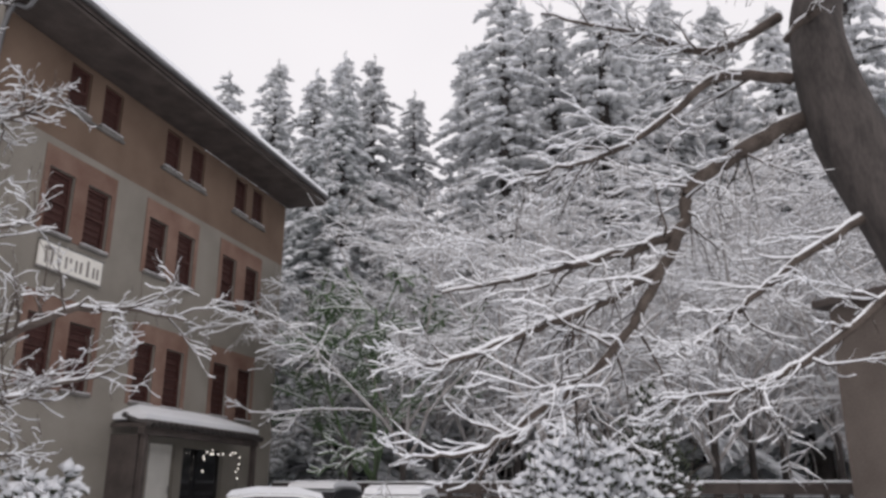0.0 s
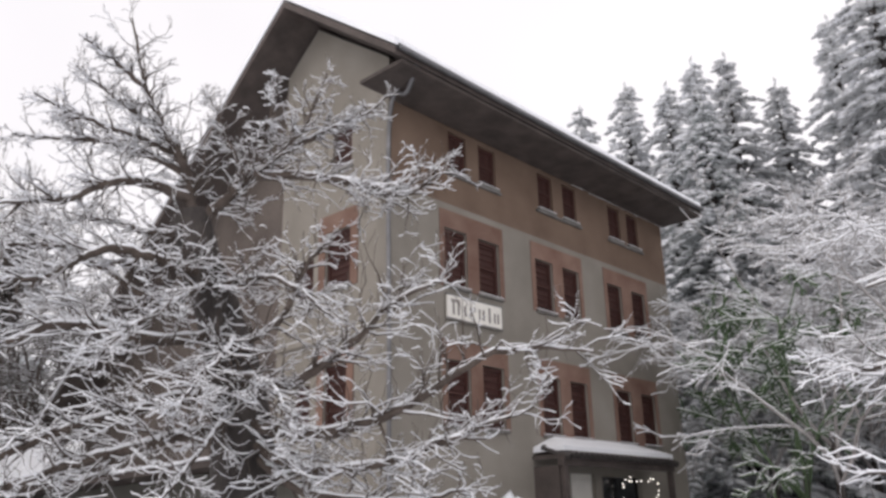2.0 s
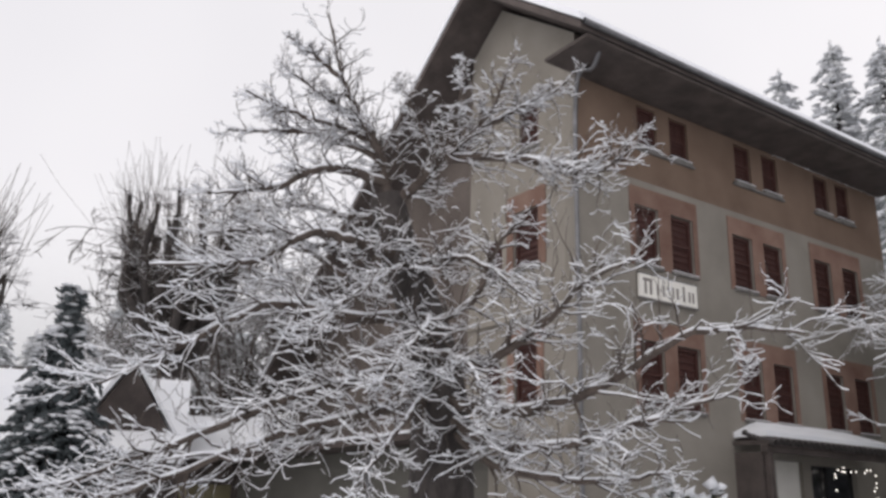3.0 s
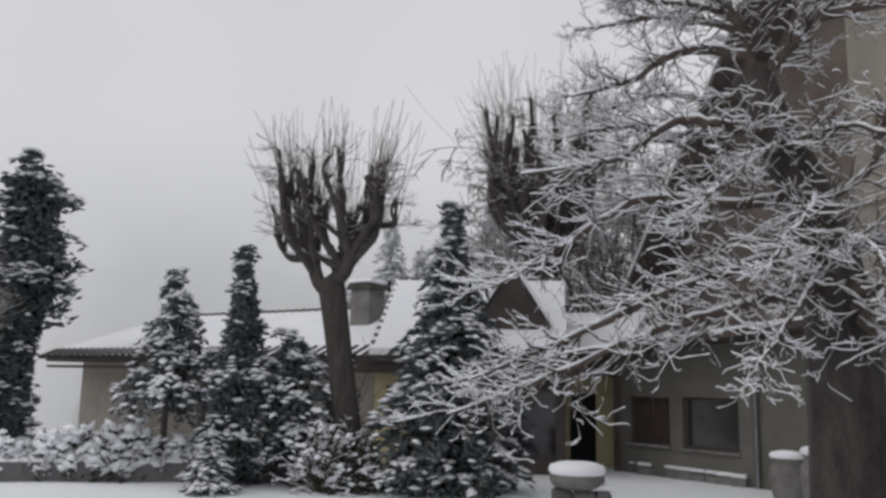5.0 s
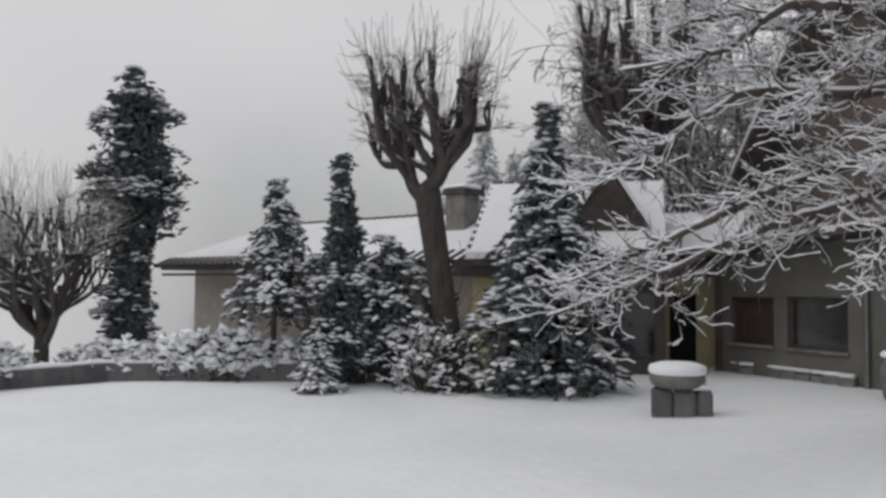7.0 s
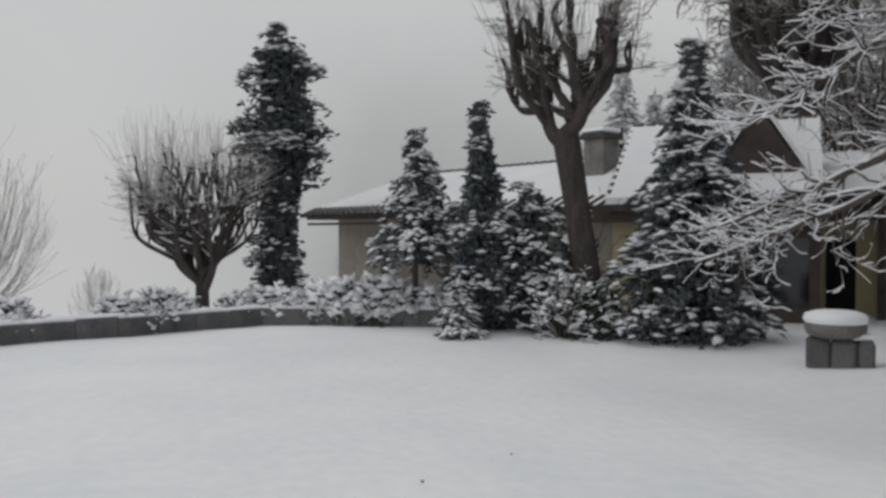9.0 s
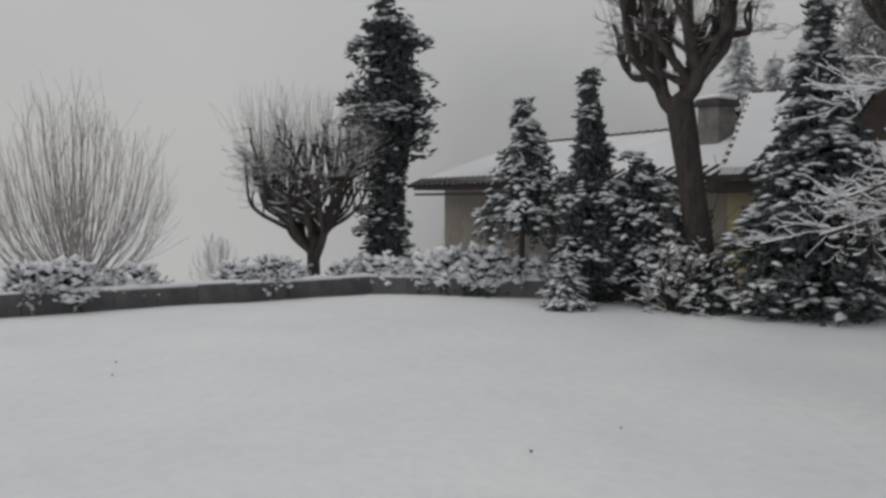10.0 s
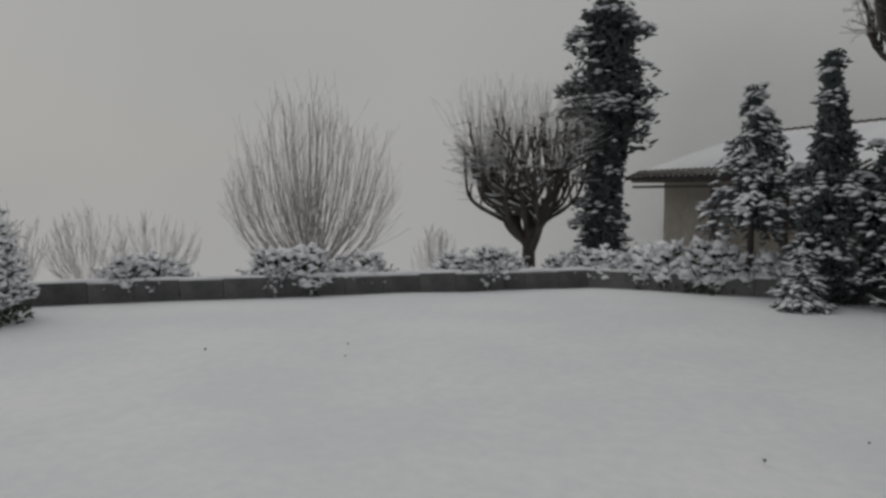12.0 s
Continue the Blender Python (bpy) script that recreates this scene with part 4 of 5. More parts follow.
# the great old tree before the hotel
D = 12.0
b = on_land(40.2, D)
guided_tree("old_chestnut_tree", tuple(b), "old gnarled bare tree with snow on every branch", [b + (0, 0, -0.3), sight(40.3, 3, D), sight(41.0, 9, D), sight(42.6, 14, D), sight(43.9, 17, D), sight(45.0, 20.6, D)], [0.52, 0.45, 0.38, 0.33, 0.30, 0.27],
            [([sight(45.0, 20.3, D), sight(45.3, 22.8, D), sight(46.8, 25.2, D - 0.3), sight(48.8, 28.4, D - 0.5), sight(50.3, 32.6, D - 0.6)], 0.10, 10),
             ([sight(48.8, 28.4, D - 0.5), sight(51.4, 29.9, D - 0.7), sight(53.4, 30.8, D - 0.8)], 0.045, 8),
             ([sight(46.8, 25.2, D - 0.3), sight(50.3, 27.2, D - 0.2), sight(53.6, 29.0, D)], 0.05, 9),
             ([sight(45.0, 21.5, D), sight(49.4, 22.3, D - 0.4), sight(53.5, 20.5, D - 0.8), sight(57.8, 19.8, D - 1)], 0.085, 11),
             ([sight(45.3, 23.0, D), sight(49.6, 24.5, D + 0.3), sight(53.2, 24.5, D + 0.5), sight(57.0, 24.1, D + 0.5)], 0.06, 10),
             ([sight(46.2, 24.4, D), sight(49.7, 25.3, D - 0.4), sight(53.0, 26.0, D - 0.7), sight(56.0, 26.9, D - 0.9)], 0.05, 9),
             ([sight(44.4, 20.2, D), sight(42.8, 21.4, D - 0.2), sight(41.0, 23.3, D - 0.4), sight(38.7, 25.2, D - 0.7), sight(37.0, 27.2, D - 0.9), sight(35.5, 30.6, D - 1)], 0.10, 12),
             ([sight(41.0, 23.3, D - 0.4), sight(37.0, 23.6, D - 0.9), sight(32.7, 23.1, D - 1.3), sight(29.3, 22.5, D - 1.6), sight(26.6, 23.9, D - 1.8)], 0.075, 13),
             ([sight(38.7, 25.2, D - 0.7), sight(35.3, 26.8, D - 0.6), sight(32.7, 27.8, D - 0.6), sight(30.6, 29.3, D - 0.6)], 0.05, 10),
             ([sight(41.2, 23.2, D - 0.4), sight(43.1, 26.2, D - 0.2), sight(44.3, 28.4, D)], 0.04, 7),
             ([sight(40.4, 23.9, D - 0.4), sight(39.7, 27.2, D - 0.8), sight(39.3, 30.2, D - 1)], 0.045, 8),
             ([sight(44.6, 17.4, D), sight(47.7, 17.1, D - 0.3), sight(50.2, 16.7, D - 0.5)], 0.12, 4),
             ([sight(43.2, 16.5, D), sight(46.5, 17.2, D - 0.6), sight(50.3, 17.7, D - 1), sight(54, 15.5, D - 1.5), sight(61, 14.5, D - 2)], 0.10, 10),
             ([sight(42.5, 12.5, D), sight(46.5, 12, D - 0.8), sight(52.5, 12.6, D - 1.3), sight(58, 9.5, D - 1.8), sight(63, 6.5, D - 2)], 0.09, 11),
             ([sight(41.5, 8.5, D), sight(45, 8.2, D - 0.9), sight(51, 6.2, D - 1.5), sight(58, 3.0, D - 2), sight(64.5, 0.2, D - 2.4)], 0.10, 13),
             ([sight(41.0, 6.5, D), sight(46, 5.4, D - 1.2), sight(52, 3.6, D - 1.7), sight(59, 0.5, D - 2.2), sight(66, -2.2, D - 2.6)], 0.08, 11),
             ([sight(41.7, 9.5, D), sight(37.5, 9.3, D - 1), sight(33.5, 12, D - 1.5), sight(30, 15.0, D - 1.9), sight(26.5, 16.6, D - 2.2)], 0.085, 9),
             ([sight(41.0, 6.8, D), sight(36, 6.0, D - 1), sight(30, 7.5, D - 1.6), sight(23, 11.3, D - 2), sight(16.2, 11.0, D - 2.4)], 0.10, 9),
             ([sight(41.0, 6.0, D), sight(36.5, 3.8, D - 1), sight(31, 4.0, D - 1.6), sight(25, 6.0, D - 2), sight(20.5, 7.5, D - 2.2)], 0.075, 8),
             ([sight(40.8, 5.5, D), sight(36, 2.2, D - 1), sight(30, 1.6, D - 1.6), sight(25, 2.2, D - 2)], 0.07, 8),
             ([sight(42.2, 11.5, D), sight(38.5, 13.5, D - 1.2), sight(36.5, 17.5, D - 1.6), sight(34.5, 19.5, D - 1.8)], 0.06, 7),
             ([sight(42.3, 12.5, D), sight(41.5, 12.0, D - 1), sight(43.0, 10.0, D - 2), sight(45.0, 7.5, D - 2.6)], 0.05, 8),
             ([sight(41.7, 9.5, D), sight(40.0, 9.8, D - 1), sight(38.0, 8.5, D - 2), sight(37.0, 5.5, D - 2.5)], 0.05, 8),
             ([sight(41.2, 7.5, D), sight(42.0, 6.5, D - 1), sight(44.0, 3.5, D - 2), sight(46.0, 0.8, D - 2.6)], 0.05, 8),
             ([sight(43.3, 16, D), sight(44.6, 15.2, D - 1), sight(47.5, 13.2, D - 1.8), sight(50.0, 10.8, D - 2.2)], 0.05, 8),
             ([sight(43.3, 15.5, D), sight(40.5, 16.5, D - 1), sight(37.5, 16.0, D - 1.6), sight(34.0, 13.5, D - 2)], 0.05, 8),
             ([sight(44.6, 19.5, D), sight(47.5, 19.0, D + 0.8), sight(51, 19.6, D + 1), sight(56, 18.5, D + 1.2)], 0.06, 8),
             ([sight(42.7, 13.2, D), sight(47, 14.5, D + 0.8), sight(53, 17.5, D + 1), sight(58, 17, D + 1)], 0.07, 8)], 21, snow=0.92, extra=0.0084, side=4.3, lim_len=0.27, droop=0.25, twig=0.004, wild=0.72)

# the leaning tree by the yard
D = 10.5
b = on_land(-35.4, D)
guided_tree("leaning_old_tree", tuple(b), "thick leaning bare tree with snowy drooping limbs", [b + (0, 0, -0.3), sight(-34.3, 6, D), sight(-32.0, 14, D), sight(-29.0, 21.5, D), sight(-27.9, 27.5, D), sight(-28.6, 31.0, D)], [0.60, 0.52, 0.46, 0.43, 0.33, 0.28],
            [([sight(-26.5, 23.0, D), sight(-22.2, 21.6, D - 0.5), sight(-18.8, 19.6, D - 0.9), sight(-18, 17, D - 1.1), sight(-13.5, 15.6, D - 1.4), sight(-8.5, 14.6, D - 1.7), sight(-1.5, 13.4, D - 2)], 0.115, 12),
             ([sight(-18.0, 17.0, D - 1.1), sight(-15.6, 12.8, D - 1.5), sight(-12.5, 8.6, D - 1.9), sight(-8, 5.2, D - 2.2), sight(-4.2, 2.8, D - 2.4), sight(0.3, 2.4, D - 2.5)], 0.07, 10),
             ([sight(-16.6, 14.6, D - 1.3), sight(-12.5, 12.4, D - 1.7), sight(-7.5, 10.6, D - 2), sight(-2.4, 8.8, D - 2.2), sight(1.5, 8.4, D - 2.3)], 0.055, 10),
             ([sight(-26, 25.6, D), sight(-21.5, 26.5, D - 0.6), sight(-18, 24.6, D - 1), sight(-13, 22.3, D - 1.3), sight(-7.4, 21.4, D - 1.6)], 0.075, 9),
             ([sight(-25.7, 29.5, D), sight(-21, 28.2, D - 0.6), sight(-15.3, 30.2, D - 1), sight(-9, 32, D - 1.4)], 0.07, 9),
             ([sight(-28.4, 30.6, D), sight(-28.5, 35.5, D), sight(-26.5, 40, D)], 0.2, 5),
             ([sight(-30.5, 17, D), sight(-25, 14.2, D - 0.8), sight(-21, 11.2, D - 1.2), sight(-18, 9.2, D - 1.5)], 0.06, 9),
             ([sight(-32, 13, D), sight(-26, 8.8, D - 0.9), sight(-21.5, 6.5, D - 1.3), sight(-16, 6.0, D - 1.6)], 0.06, 9),
             ([sight(-26, 28, D), sight(-29, 30.5, D - 0.8), sight(-24, 33.5, D - 1.4), sight(-18, 34.5, D - 1.8)], 0.06, 8)], 33, snow=0.95, extra=0.0095, side=2.7, lim_len=0.32, twig=0.004)


# bare snowy trees at the edge of the wood
def wood_tree(name, at, label, height, seed, wood=PALE_TWIG, stems=7, snow=1.0, twig=0.010, width=0.6, group="", kids=(5, 8)):
    r = np.random.default_rng(seed)
    lines = []
    for k in range(stems):
        a = 2 * math.pi * k / stems + r.uniform(-0.4, 0.4)
        grow(r, (0, 0, height * r.uniform(0.2, 0.36)), (math.cos(a) * width, math.sin(a) * width, 1.0), height * r.uniform(0.7, 0.95), 0.007 * height, 3, lines, -0.25, 0.4, kids, 0.5, 1.15, twig)
    return broadleaf(name, tuple(at), label, lines, snow, wood, [([(0, 0, -0.3), (0, 0, height * 0.38)], [0.014 * height, 0.01 * height])], 0.013, seed, group)


rr_ = random.Random(5)
proto = [wood_tree("bare_wood_tree", on_land(a, d), "bare twiggy tree covered in fresh snow", h, s, group="snowy bare trees", width=w) for a, d, h, s, w in ((2.5, 25, 9.0, 3, 0.7), (-7.5, 23, 9.5, 4, 0.6), (-14, 26, 10, 5, 0.7))]
for k, (a, d, s) in enumerate(((6.2, 31, 0.9), (-2.5, 30, 1.05), (-5, 33, 1.2), (-11, 32, 1.1), (-18, 24, 1.0), (-22, 29, 1.15), (-26, 25, 1.0), (-30, 31, 1.2), (-34, 26, 1.1), (0.5, 35, 1.2), (-15, 37, 1.3), (8, 37, 1.1), (-8, 40, 1.4), (-20, 38, 1.3), (-25, 40, 1.4), (4.5, 40, 1.3), (-38, 33, 1.3))):
    p = on_land(a, d)
    copy_thing(proto[k % 3], pose(*p, 0, 0, rr_.uniform(0, 360)) @ Matrix.Scale(s, 4))
brown = wood_tree("bare_wood_tree", on_land(55.5, 34), "tall bare brown tree behind the annex", 11.5, 6, wood=TWIG, stems=8, snow=0.45, twig=0.014, width=0.55, group="brown bare trees")
for a, d, s in ((51.5, 36, 1.05), (58.5, 37, 0.9), (53.5, 41, 1.2)):
    copy_thing(brown, pose(*on_land(a, d), 0, 0, 70 * s * a) @ Matrix.Scale(s, 4))
ev = wood_tree("evergreen_wood_tree", on_land(4.4, 26.0), "evergreen tree with green foliage under snow", 7.4, 8, wood=GREEN, stems=7, snow=0.7, twig=0.026, width=0.7)

# spruce forest on the slope
near_spruce = conifer("snowy_spruce_tree", on_land(7.6, 36), "tall spruce heavy with fresh snow on the slope", 19, 4.2, 11, 30, 11, FROST_HAZE_NEEDLE, 1.0, 0.1, 0.55, 0.62, "forest spruces", fill=300, ragged=0.4)
# the tall and far spruces carry the mist in their paler needle colour
tall_spruce = conifer("snowy_spruce_tree", on_land(-4.5, 44), "tall spruce dusted with snow on the slope, mist put into its pale needles", 29, 5.2, 12, 34, 10, HAZE_NEEDLE, 0.95, 0.08, 0.45, 0.8, "forest spruces", fill=300, ragged=0.42)
far_spruce = conifer("snowy_spruce_tree", on_land(13.0, 56), "tall spruce dusted with snow on the slope, mist put into its pale needles", 28, 4.8, 13, 34, 9, HAZE_NEEDLE, 0.95, 0.08, 0.45, 0.8, "forest spruces", fill=300, ragged=0.42)
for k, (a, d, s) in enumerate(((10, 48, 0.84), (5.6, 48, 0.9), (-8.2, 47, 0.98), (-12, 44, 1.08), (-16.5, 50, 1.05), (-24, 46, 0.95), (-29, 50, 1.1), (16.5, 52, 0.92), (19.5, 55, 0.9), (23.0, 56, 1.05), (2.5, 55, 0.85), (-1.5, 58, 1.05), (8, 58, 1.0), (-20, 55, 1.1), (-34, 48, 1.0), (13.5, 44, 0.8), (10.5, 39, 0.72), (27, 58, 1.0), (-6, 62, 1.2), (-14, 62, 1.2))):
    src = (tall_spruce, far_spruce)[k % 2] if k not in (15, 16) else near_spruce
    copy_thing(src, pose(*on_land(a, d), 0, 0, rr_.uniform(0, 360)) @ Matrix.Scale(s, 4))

# spruces behind the roofs, pale needle colour standing in for mist
hazed_spruce = conifer("frosted_spruce_tree", bearing(69.6, 72, -6), "tall spruce behind the roofs, mist put into its pale needles", 22, 4.4, 14, 26, 9, HAZE_NEEDLE, 0.3, 0.08, 0.4, 0.8, "frosted spruces", fill=500, ragged=0.45)
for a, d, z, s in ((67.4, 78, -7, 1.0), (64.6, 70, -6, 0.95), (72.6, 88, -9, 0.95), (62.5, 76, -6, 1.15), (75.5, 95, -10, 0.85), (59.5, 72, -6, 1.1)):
    copy_thing(hazed_spruce, pose(*bearing(a, d, z), 0, 0, 40 * a) @ Matrix.Scale(s, 4))

# trees round the lawn
lobed_evergreen("blue_spruce_tree", on_land(65.4, 18.0), "dark blue-green spruce with thick snow pads on its boughs", 6.3, [(0, 1.35), (0.12, 1.6), (0.3, 1.45), (0.5, 1.1), (0.7, 0.72), (0.86, 0.38), (1, 0.06)], 175, 0.60, 0.25, 0.5, 41, 0.62, 2200, 0.55, 0.2, 0.03, bearing(70, 0.25)[:2])
conifer("small_fir_tree", on_land(81.3, 17.6), "small fir wholly powdered with snow", 1.25, 0.42, 43, 9, 8, NEEDLE, 0.95, 0.03, 0.3, 0.2)
lobed_evergreen("dark_cypress_tree", on_land(79.8, 18.6), "dark upright evergreen with snow clumps and crooked tip", 5.1, [(0, 0.55), (0.2, 0.72), (0.45, 0.78), (0.65, 0.55), (0.8, 0.36), (0.92, 0.2), (1, 0.06)], 70, 0.46, 0.21, 0.6, 44, 0.74, 1700, 0.4, 0.45, 0.04, bow=0.05)
lobed_evergreen("drooping_juniper_tree", on_land(76.3, 18.9), "drooping evergreen with loads of snow", 3.4, [(0, 0.5), (0.3, 0.85), (0.6, 0.95), (0.8, 0.7), (1, 0.15)], 40, 0.52, 0.22, 0.75, 45, 0.6, 700, 0.8, 0.4, 0.1)
lobed_evergreen("weeping_pine_tree", on_land(84.2, 19.8), "slender pine with drooping snow-laden boughs", 4.9, [(0.3, 0.4), (0.36, 1.15), (0.46, 1.2), (0.52, 0.62), (0.68, 0.72), (0.78, 0.5), (0.9, 0.26), (1, 0.06)], 62, 0.5, 0.21, 0.8, 46, 0.42, 350, 0.9, 0.38, 0.34, bow=0.05)
lobed_evergreen("tall_pine_tree", on_land(93.2, 33.4), "tall dark pine with ivy-dense trunk, lightly snowed crown", 10.6 - ground_at(*bearing(93.2, 33.4)[:2]), [(0, 1.25), (0.15, 1.2), (0.3, 1.15), (0.45, 1.35), (0.58, 1.9), (0.68, 1.85), (0.76, 1.45), (0.84, 1.45), (0.92, 0.8), (1, 0.2)], 125, 0.9, 0.36, 0.5, 48, 0.6, 4200, 0.12, 0.42, 0.03, bow=0.14)
mound_shrub("spiky_shrub", on_land(73.9, 17.6), "spiky arching shrub coated in snow", 0.85, 1.6, 51, 90, HEDGE, 1.0, True)
mound_shrub("box_shrub", on_land(72.3, 17.9), "dark round evergreen shrub with snow patch", 0.8, 1.2, 52, 1100, HEDGE, 0.18)
mound_shrub("ivy_shrub", on_land(72.6, 18.5), "dark ivy climbing the pollard trunk", 0.45, 2.6, 56, 700, HEDGE, 0.2)
mound_shrub("round_snowy_shrub", on_land(-10.0, 11.3), "round clipped shrub thickly covered with snow", 1.3, 2.45, 53, 2600, HEDGE, 0.95, group="yard shrubs")
mound_shrub("round_snowy_shrub", on_land(24.0, 10.6), "loose round shrub thickly covered with snow", 0.85, 1.9, 54, 1700, HEDGE, 0.9, True, group="yard shrubs")
mound_shrub("round_snowy_shrub", on_land(135.4, 17.0), "large loose shrub covered with snow", 1.2, 2.3, 55, 2300, HEDGE, 1.0, True)
mound_shrub("dark_yard_shrub", on_land(-14.2, 15.5), "tall dark evergreen shrub with little snow", 0.95, 3.4, 58, 1600, HEDGE, 0.2)
mound_shrub("flower_bed_shrub", on_land(33.0, 10.2), "low snowy plant beside the yard", 0.35, 1.15, 57, 380, HEDGE, 0.95)


def pollard(name, at, label, fork, head, top, spread, seed, r0, boughs=3, arms=4, shoots=5, lean=(0.0, 0.0), wood=TWIG, snow=0.6, foot=1.2, spring=0.86):
    """A pollarded tree: trunk, forked boughs, knobbly elbowed arms ending in fists, bundles of thin upright shoots."""
    r = np.random.default_rng(seed)
    limbs, lines = [], []
    tip0 = np.array([lean[0], lean[1], fork])
    a0 = r.uniform(0, 6.28)
    for m in range(boughs):
        a = a0 + 2 * math.pi * m / boughs + r.uniform(-0.25, 0.25)
        o = np.array([math.cos(a), math.sin(a), 0])
        start = tip0 * r.uniform(spring, 1.0)
        e = start + o * spread * r.uniform(0.32, 0.5) + np.array([0, 0, (head - start[2]) * r.uniform(0.35, 0.6)])
        bough = smooth_line([start, (start + e) / 2 + o * spread * 0.08 - np.array([0, 0, 0.05 * (head - fork)]), e], 6)
        limbs.append((bough, np.linspace(r0 * 0.72, r0 * 0.5, len(bough))))
        for k in range(arms):
            b = a + r.normal(0, 1.0)
            oo = np.array([math.cos(b), math.sin(b), 0])
            u = bough[r.integers(len(bough) // 3, len(bough))]
            q = math.sqrt(r.uniform(0.03, 1.0))
            tip = np.array([*lean, 0]) + oo * spread * q + np.array([0, 0, head + r.uniform(-0.5, 0.45) * (top - head) * (1.25 - 0.6 * q)])
            elbow = u * 0.4 + tip * 0.6 + oo * spread * 0.1 + r.normal(0, 0.09 * spread, 3) - np.array([0, 0, 0.14 * max(tip[2] - u[2], 0.2)])
            arm = smooth_line([u, elbow, tip], 6)
            rad = np.linspace(r0 * 0.36, r0 * 0.2, len(arm)) * r.uniform(0.82, 1.25, len(arm))
            rad[-2:] *= 1.35
            limbs.append((arm, rad))
            ends = [tip]
            for j in range(4):
                v = arm[r.integers(4, len(arm))]
                w = v + np.array([r.normal(0, 0.12), r.normal(0, 0.12), 1]) * r.uniform(0.12, 0.34) * (top - head)
                limbs.append((smooth_line([v, (v + w) / 2 + r.normal(0, 0.04, 3), w], 3), np.array([0.2, 0.17, 0.16, 0.16, 0.15, 0.19, 0.17]) * r0))
                ends.append(w)
            for w in ends:
                for j in range(shoots):
                    d = np.array([r.normal(0, 0.2) + 0.2 * oo[0] * q, r.normal(0, 0.2) + 0.2 * oo[1] * q, 1])
                    grow(r, w + r.normal(0, 0.03, 3), d, max(0.25, (top - w[2]) * r.uniform(0.25, 1.0) ** 1.3), 0.010, 0, lines, 0.2, 0.16, (1, 2), 0.35, 0.6, 0.005)
                for j in range(3):
                    d = np.array([oo[0] + r.normal(0, 0.5), oo[1] + r.normal(0, 0.5), r.uniform(-0.3, 0.5)])
                    grow(r, w, d, (top - head) * r.uniform(0.12, 0.34), 0.009, 1, lines, 0.35, 0.4, (2, 4), 0.5, 0.7, 0.0045)
    tz = np.linspace(0, 1, 8)
    trunk = np.stack([tz ** 1.2 * lean[0], tz ** 1.2 * lean[1], -0.3 + tz * (fork + 0.3)], -1)
    t = broadleaf(name, tuple(at), label, lines, snow, wood, [(trunk, r0 * np.interp(tz, [0, 0.15, 0.6, 1], [foot + 0.1, foot, 1.0, 1.12]))], 0.006, seed)
    part("limb_framework", mesh_of("limb_framework", *sweep(limbs), BARK, True), t, "stout knobbly cut-back limbs", kind="stuff")
    part("arm_snow", mesh_of("arm_snow", *sweep(snow_lines(limbs, 1.15, 0.018, seed)), SNOW, True), t, kind="stuff")
    return t


pollard("pollard_lime_tree", on_land(71.9, 18.3), "pollarded tree with leaning forked trunk and knobbly crown", 4.5, 6.3, 8.5, 1.45, 61, 0.27, 3, 8, 2, lean=-0.66 * np.array([math.cos(radians(72)), math.sin(radians(72))]))
pollard("pollard_lime_tree", on_land(58.9, 27.5), "tall pollarded tree with upright stubs behind the roofs", 6.2, 9.8, 13.4, 2.15, 62, 0.42, 4, 8, 3)
pb = on_land(98.5, 32.0)
pollard("pollard_bush_tree", pb, "bare pollarded tree with dark crooked limbs", 2.6 - pb[2], 3.9 - pb[2], 6.8 - pb[2], 2.6, 63, 0.22, 13, 4, 2, wood=PALE_TWIG, snow=0.8, spring=0.14)


def fan_shrub(name, at, label, height, width, seed, stems=80, wood=PALE_TWIG):
    """A goblet of fine bare stems that start together, spread low and bend upright."""
    r = np.random.default_rng(seed)
    lines = []
    for k in range(stems):
        a, e = r.uniform(0, 2 * math.pi), math.sqrt(r.random())
        o = np.array([math.cos(a), math.sin(a), 0])
        tip = o * e * width + np.array([0, 0, height * (1.0 - 0.55 * e ** 2.2) * r.uniform(0.82, 1.0)])
        root = np.array([r.normal(0, 0.07 * width), r.normal(0, 0.07 * width), -0.1])
        mid = root * 0.45 + tip * 0.55 + o * e * width * 0.16 - np.array([0, 0, 0.06 * height * e])
        pl = smooth_line([root, mid, tip], 5)
        rad = np.linspace(0.019, 0.005, len(pl)) * height / 6
        lines.append((pl, np.maximum(rad, 0.005)))
        side_branches(r, pl, rad, height * 0.34, 1, lines, 0.45, 0.12, (5, 9), 0.8, 0.42, 0.005, 0.25)
    return broadleaf(name, tuple(at), label, lines, 0.8, wood, None, 0.008, seed)


fan_shrub("fan_shaped_shrub_tree", on_land(113.7, 31), "large frosted bush of fanning bare stems", 6.2 - ground_at(*bearing(113.7, 31)[:2]), 3.35, 71, 125)
fan_shrub("low_frosted_shrub", on_land(104.9, 31), "small frosted bush beyond the wall", 2.1, 1.1, 72, 34)
fan_shrub("low_frosted_shrub", on_land(127.9, 30), "small frosted bush beyond the wall", 2.9, 1.6, 73, 44)
fan_shrub("low_frosted_shrub", on_land(123.9, 34), "small frosted bush beyond the wall", 2.8, 2.2, 74, 44)
fan_shrub("low_frosted_shrub", on_land(87.5, 30), "small frosted bush beyond the wall", 3.2, 1.4, 75, 34)
fan_shrub("low_frosted_shrub", on_land(133.4, 26), "small frosted bush beyond the wall", 3.0, 1.8, 76, 44)

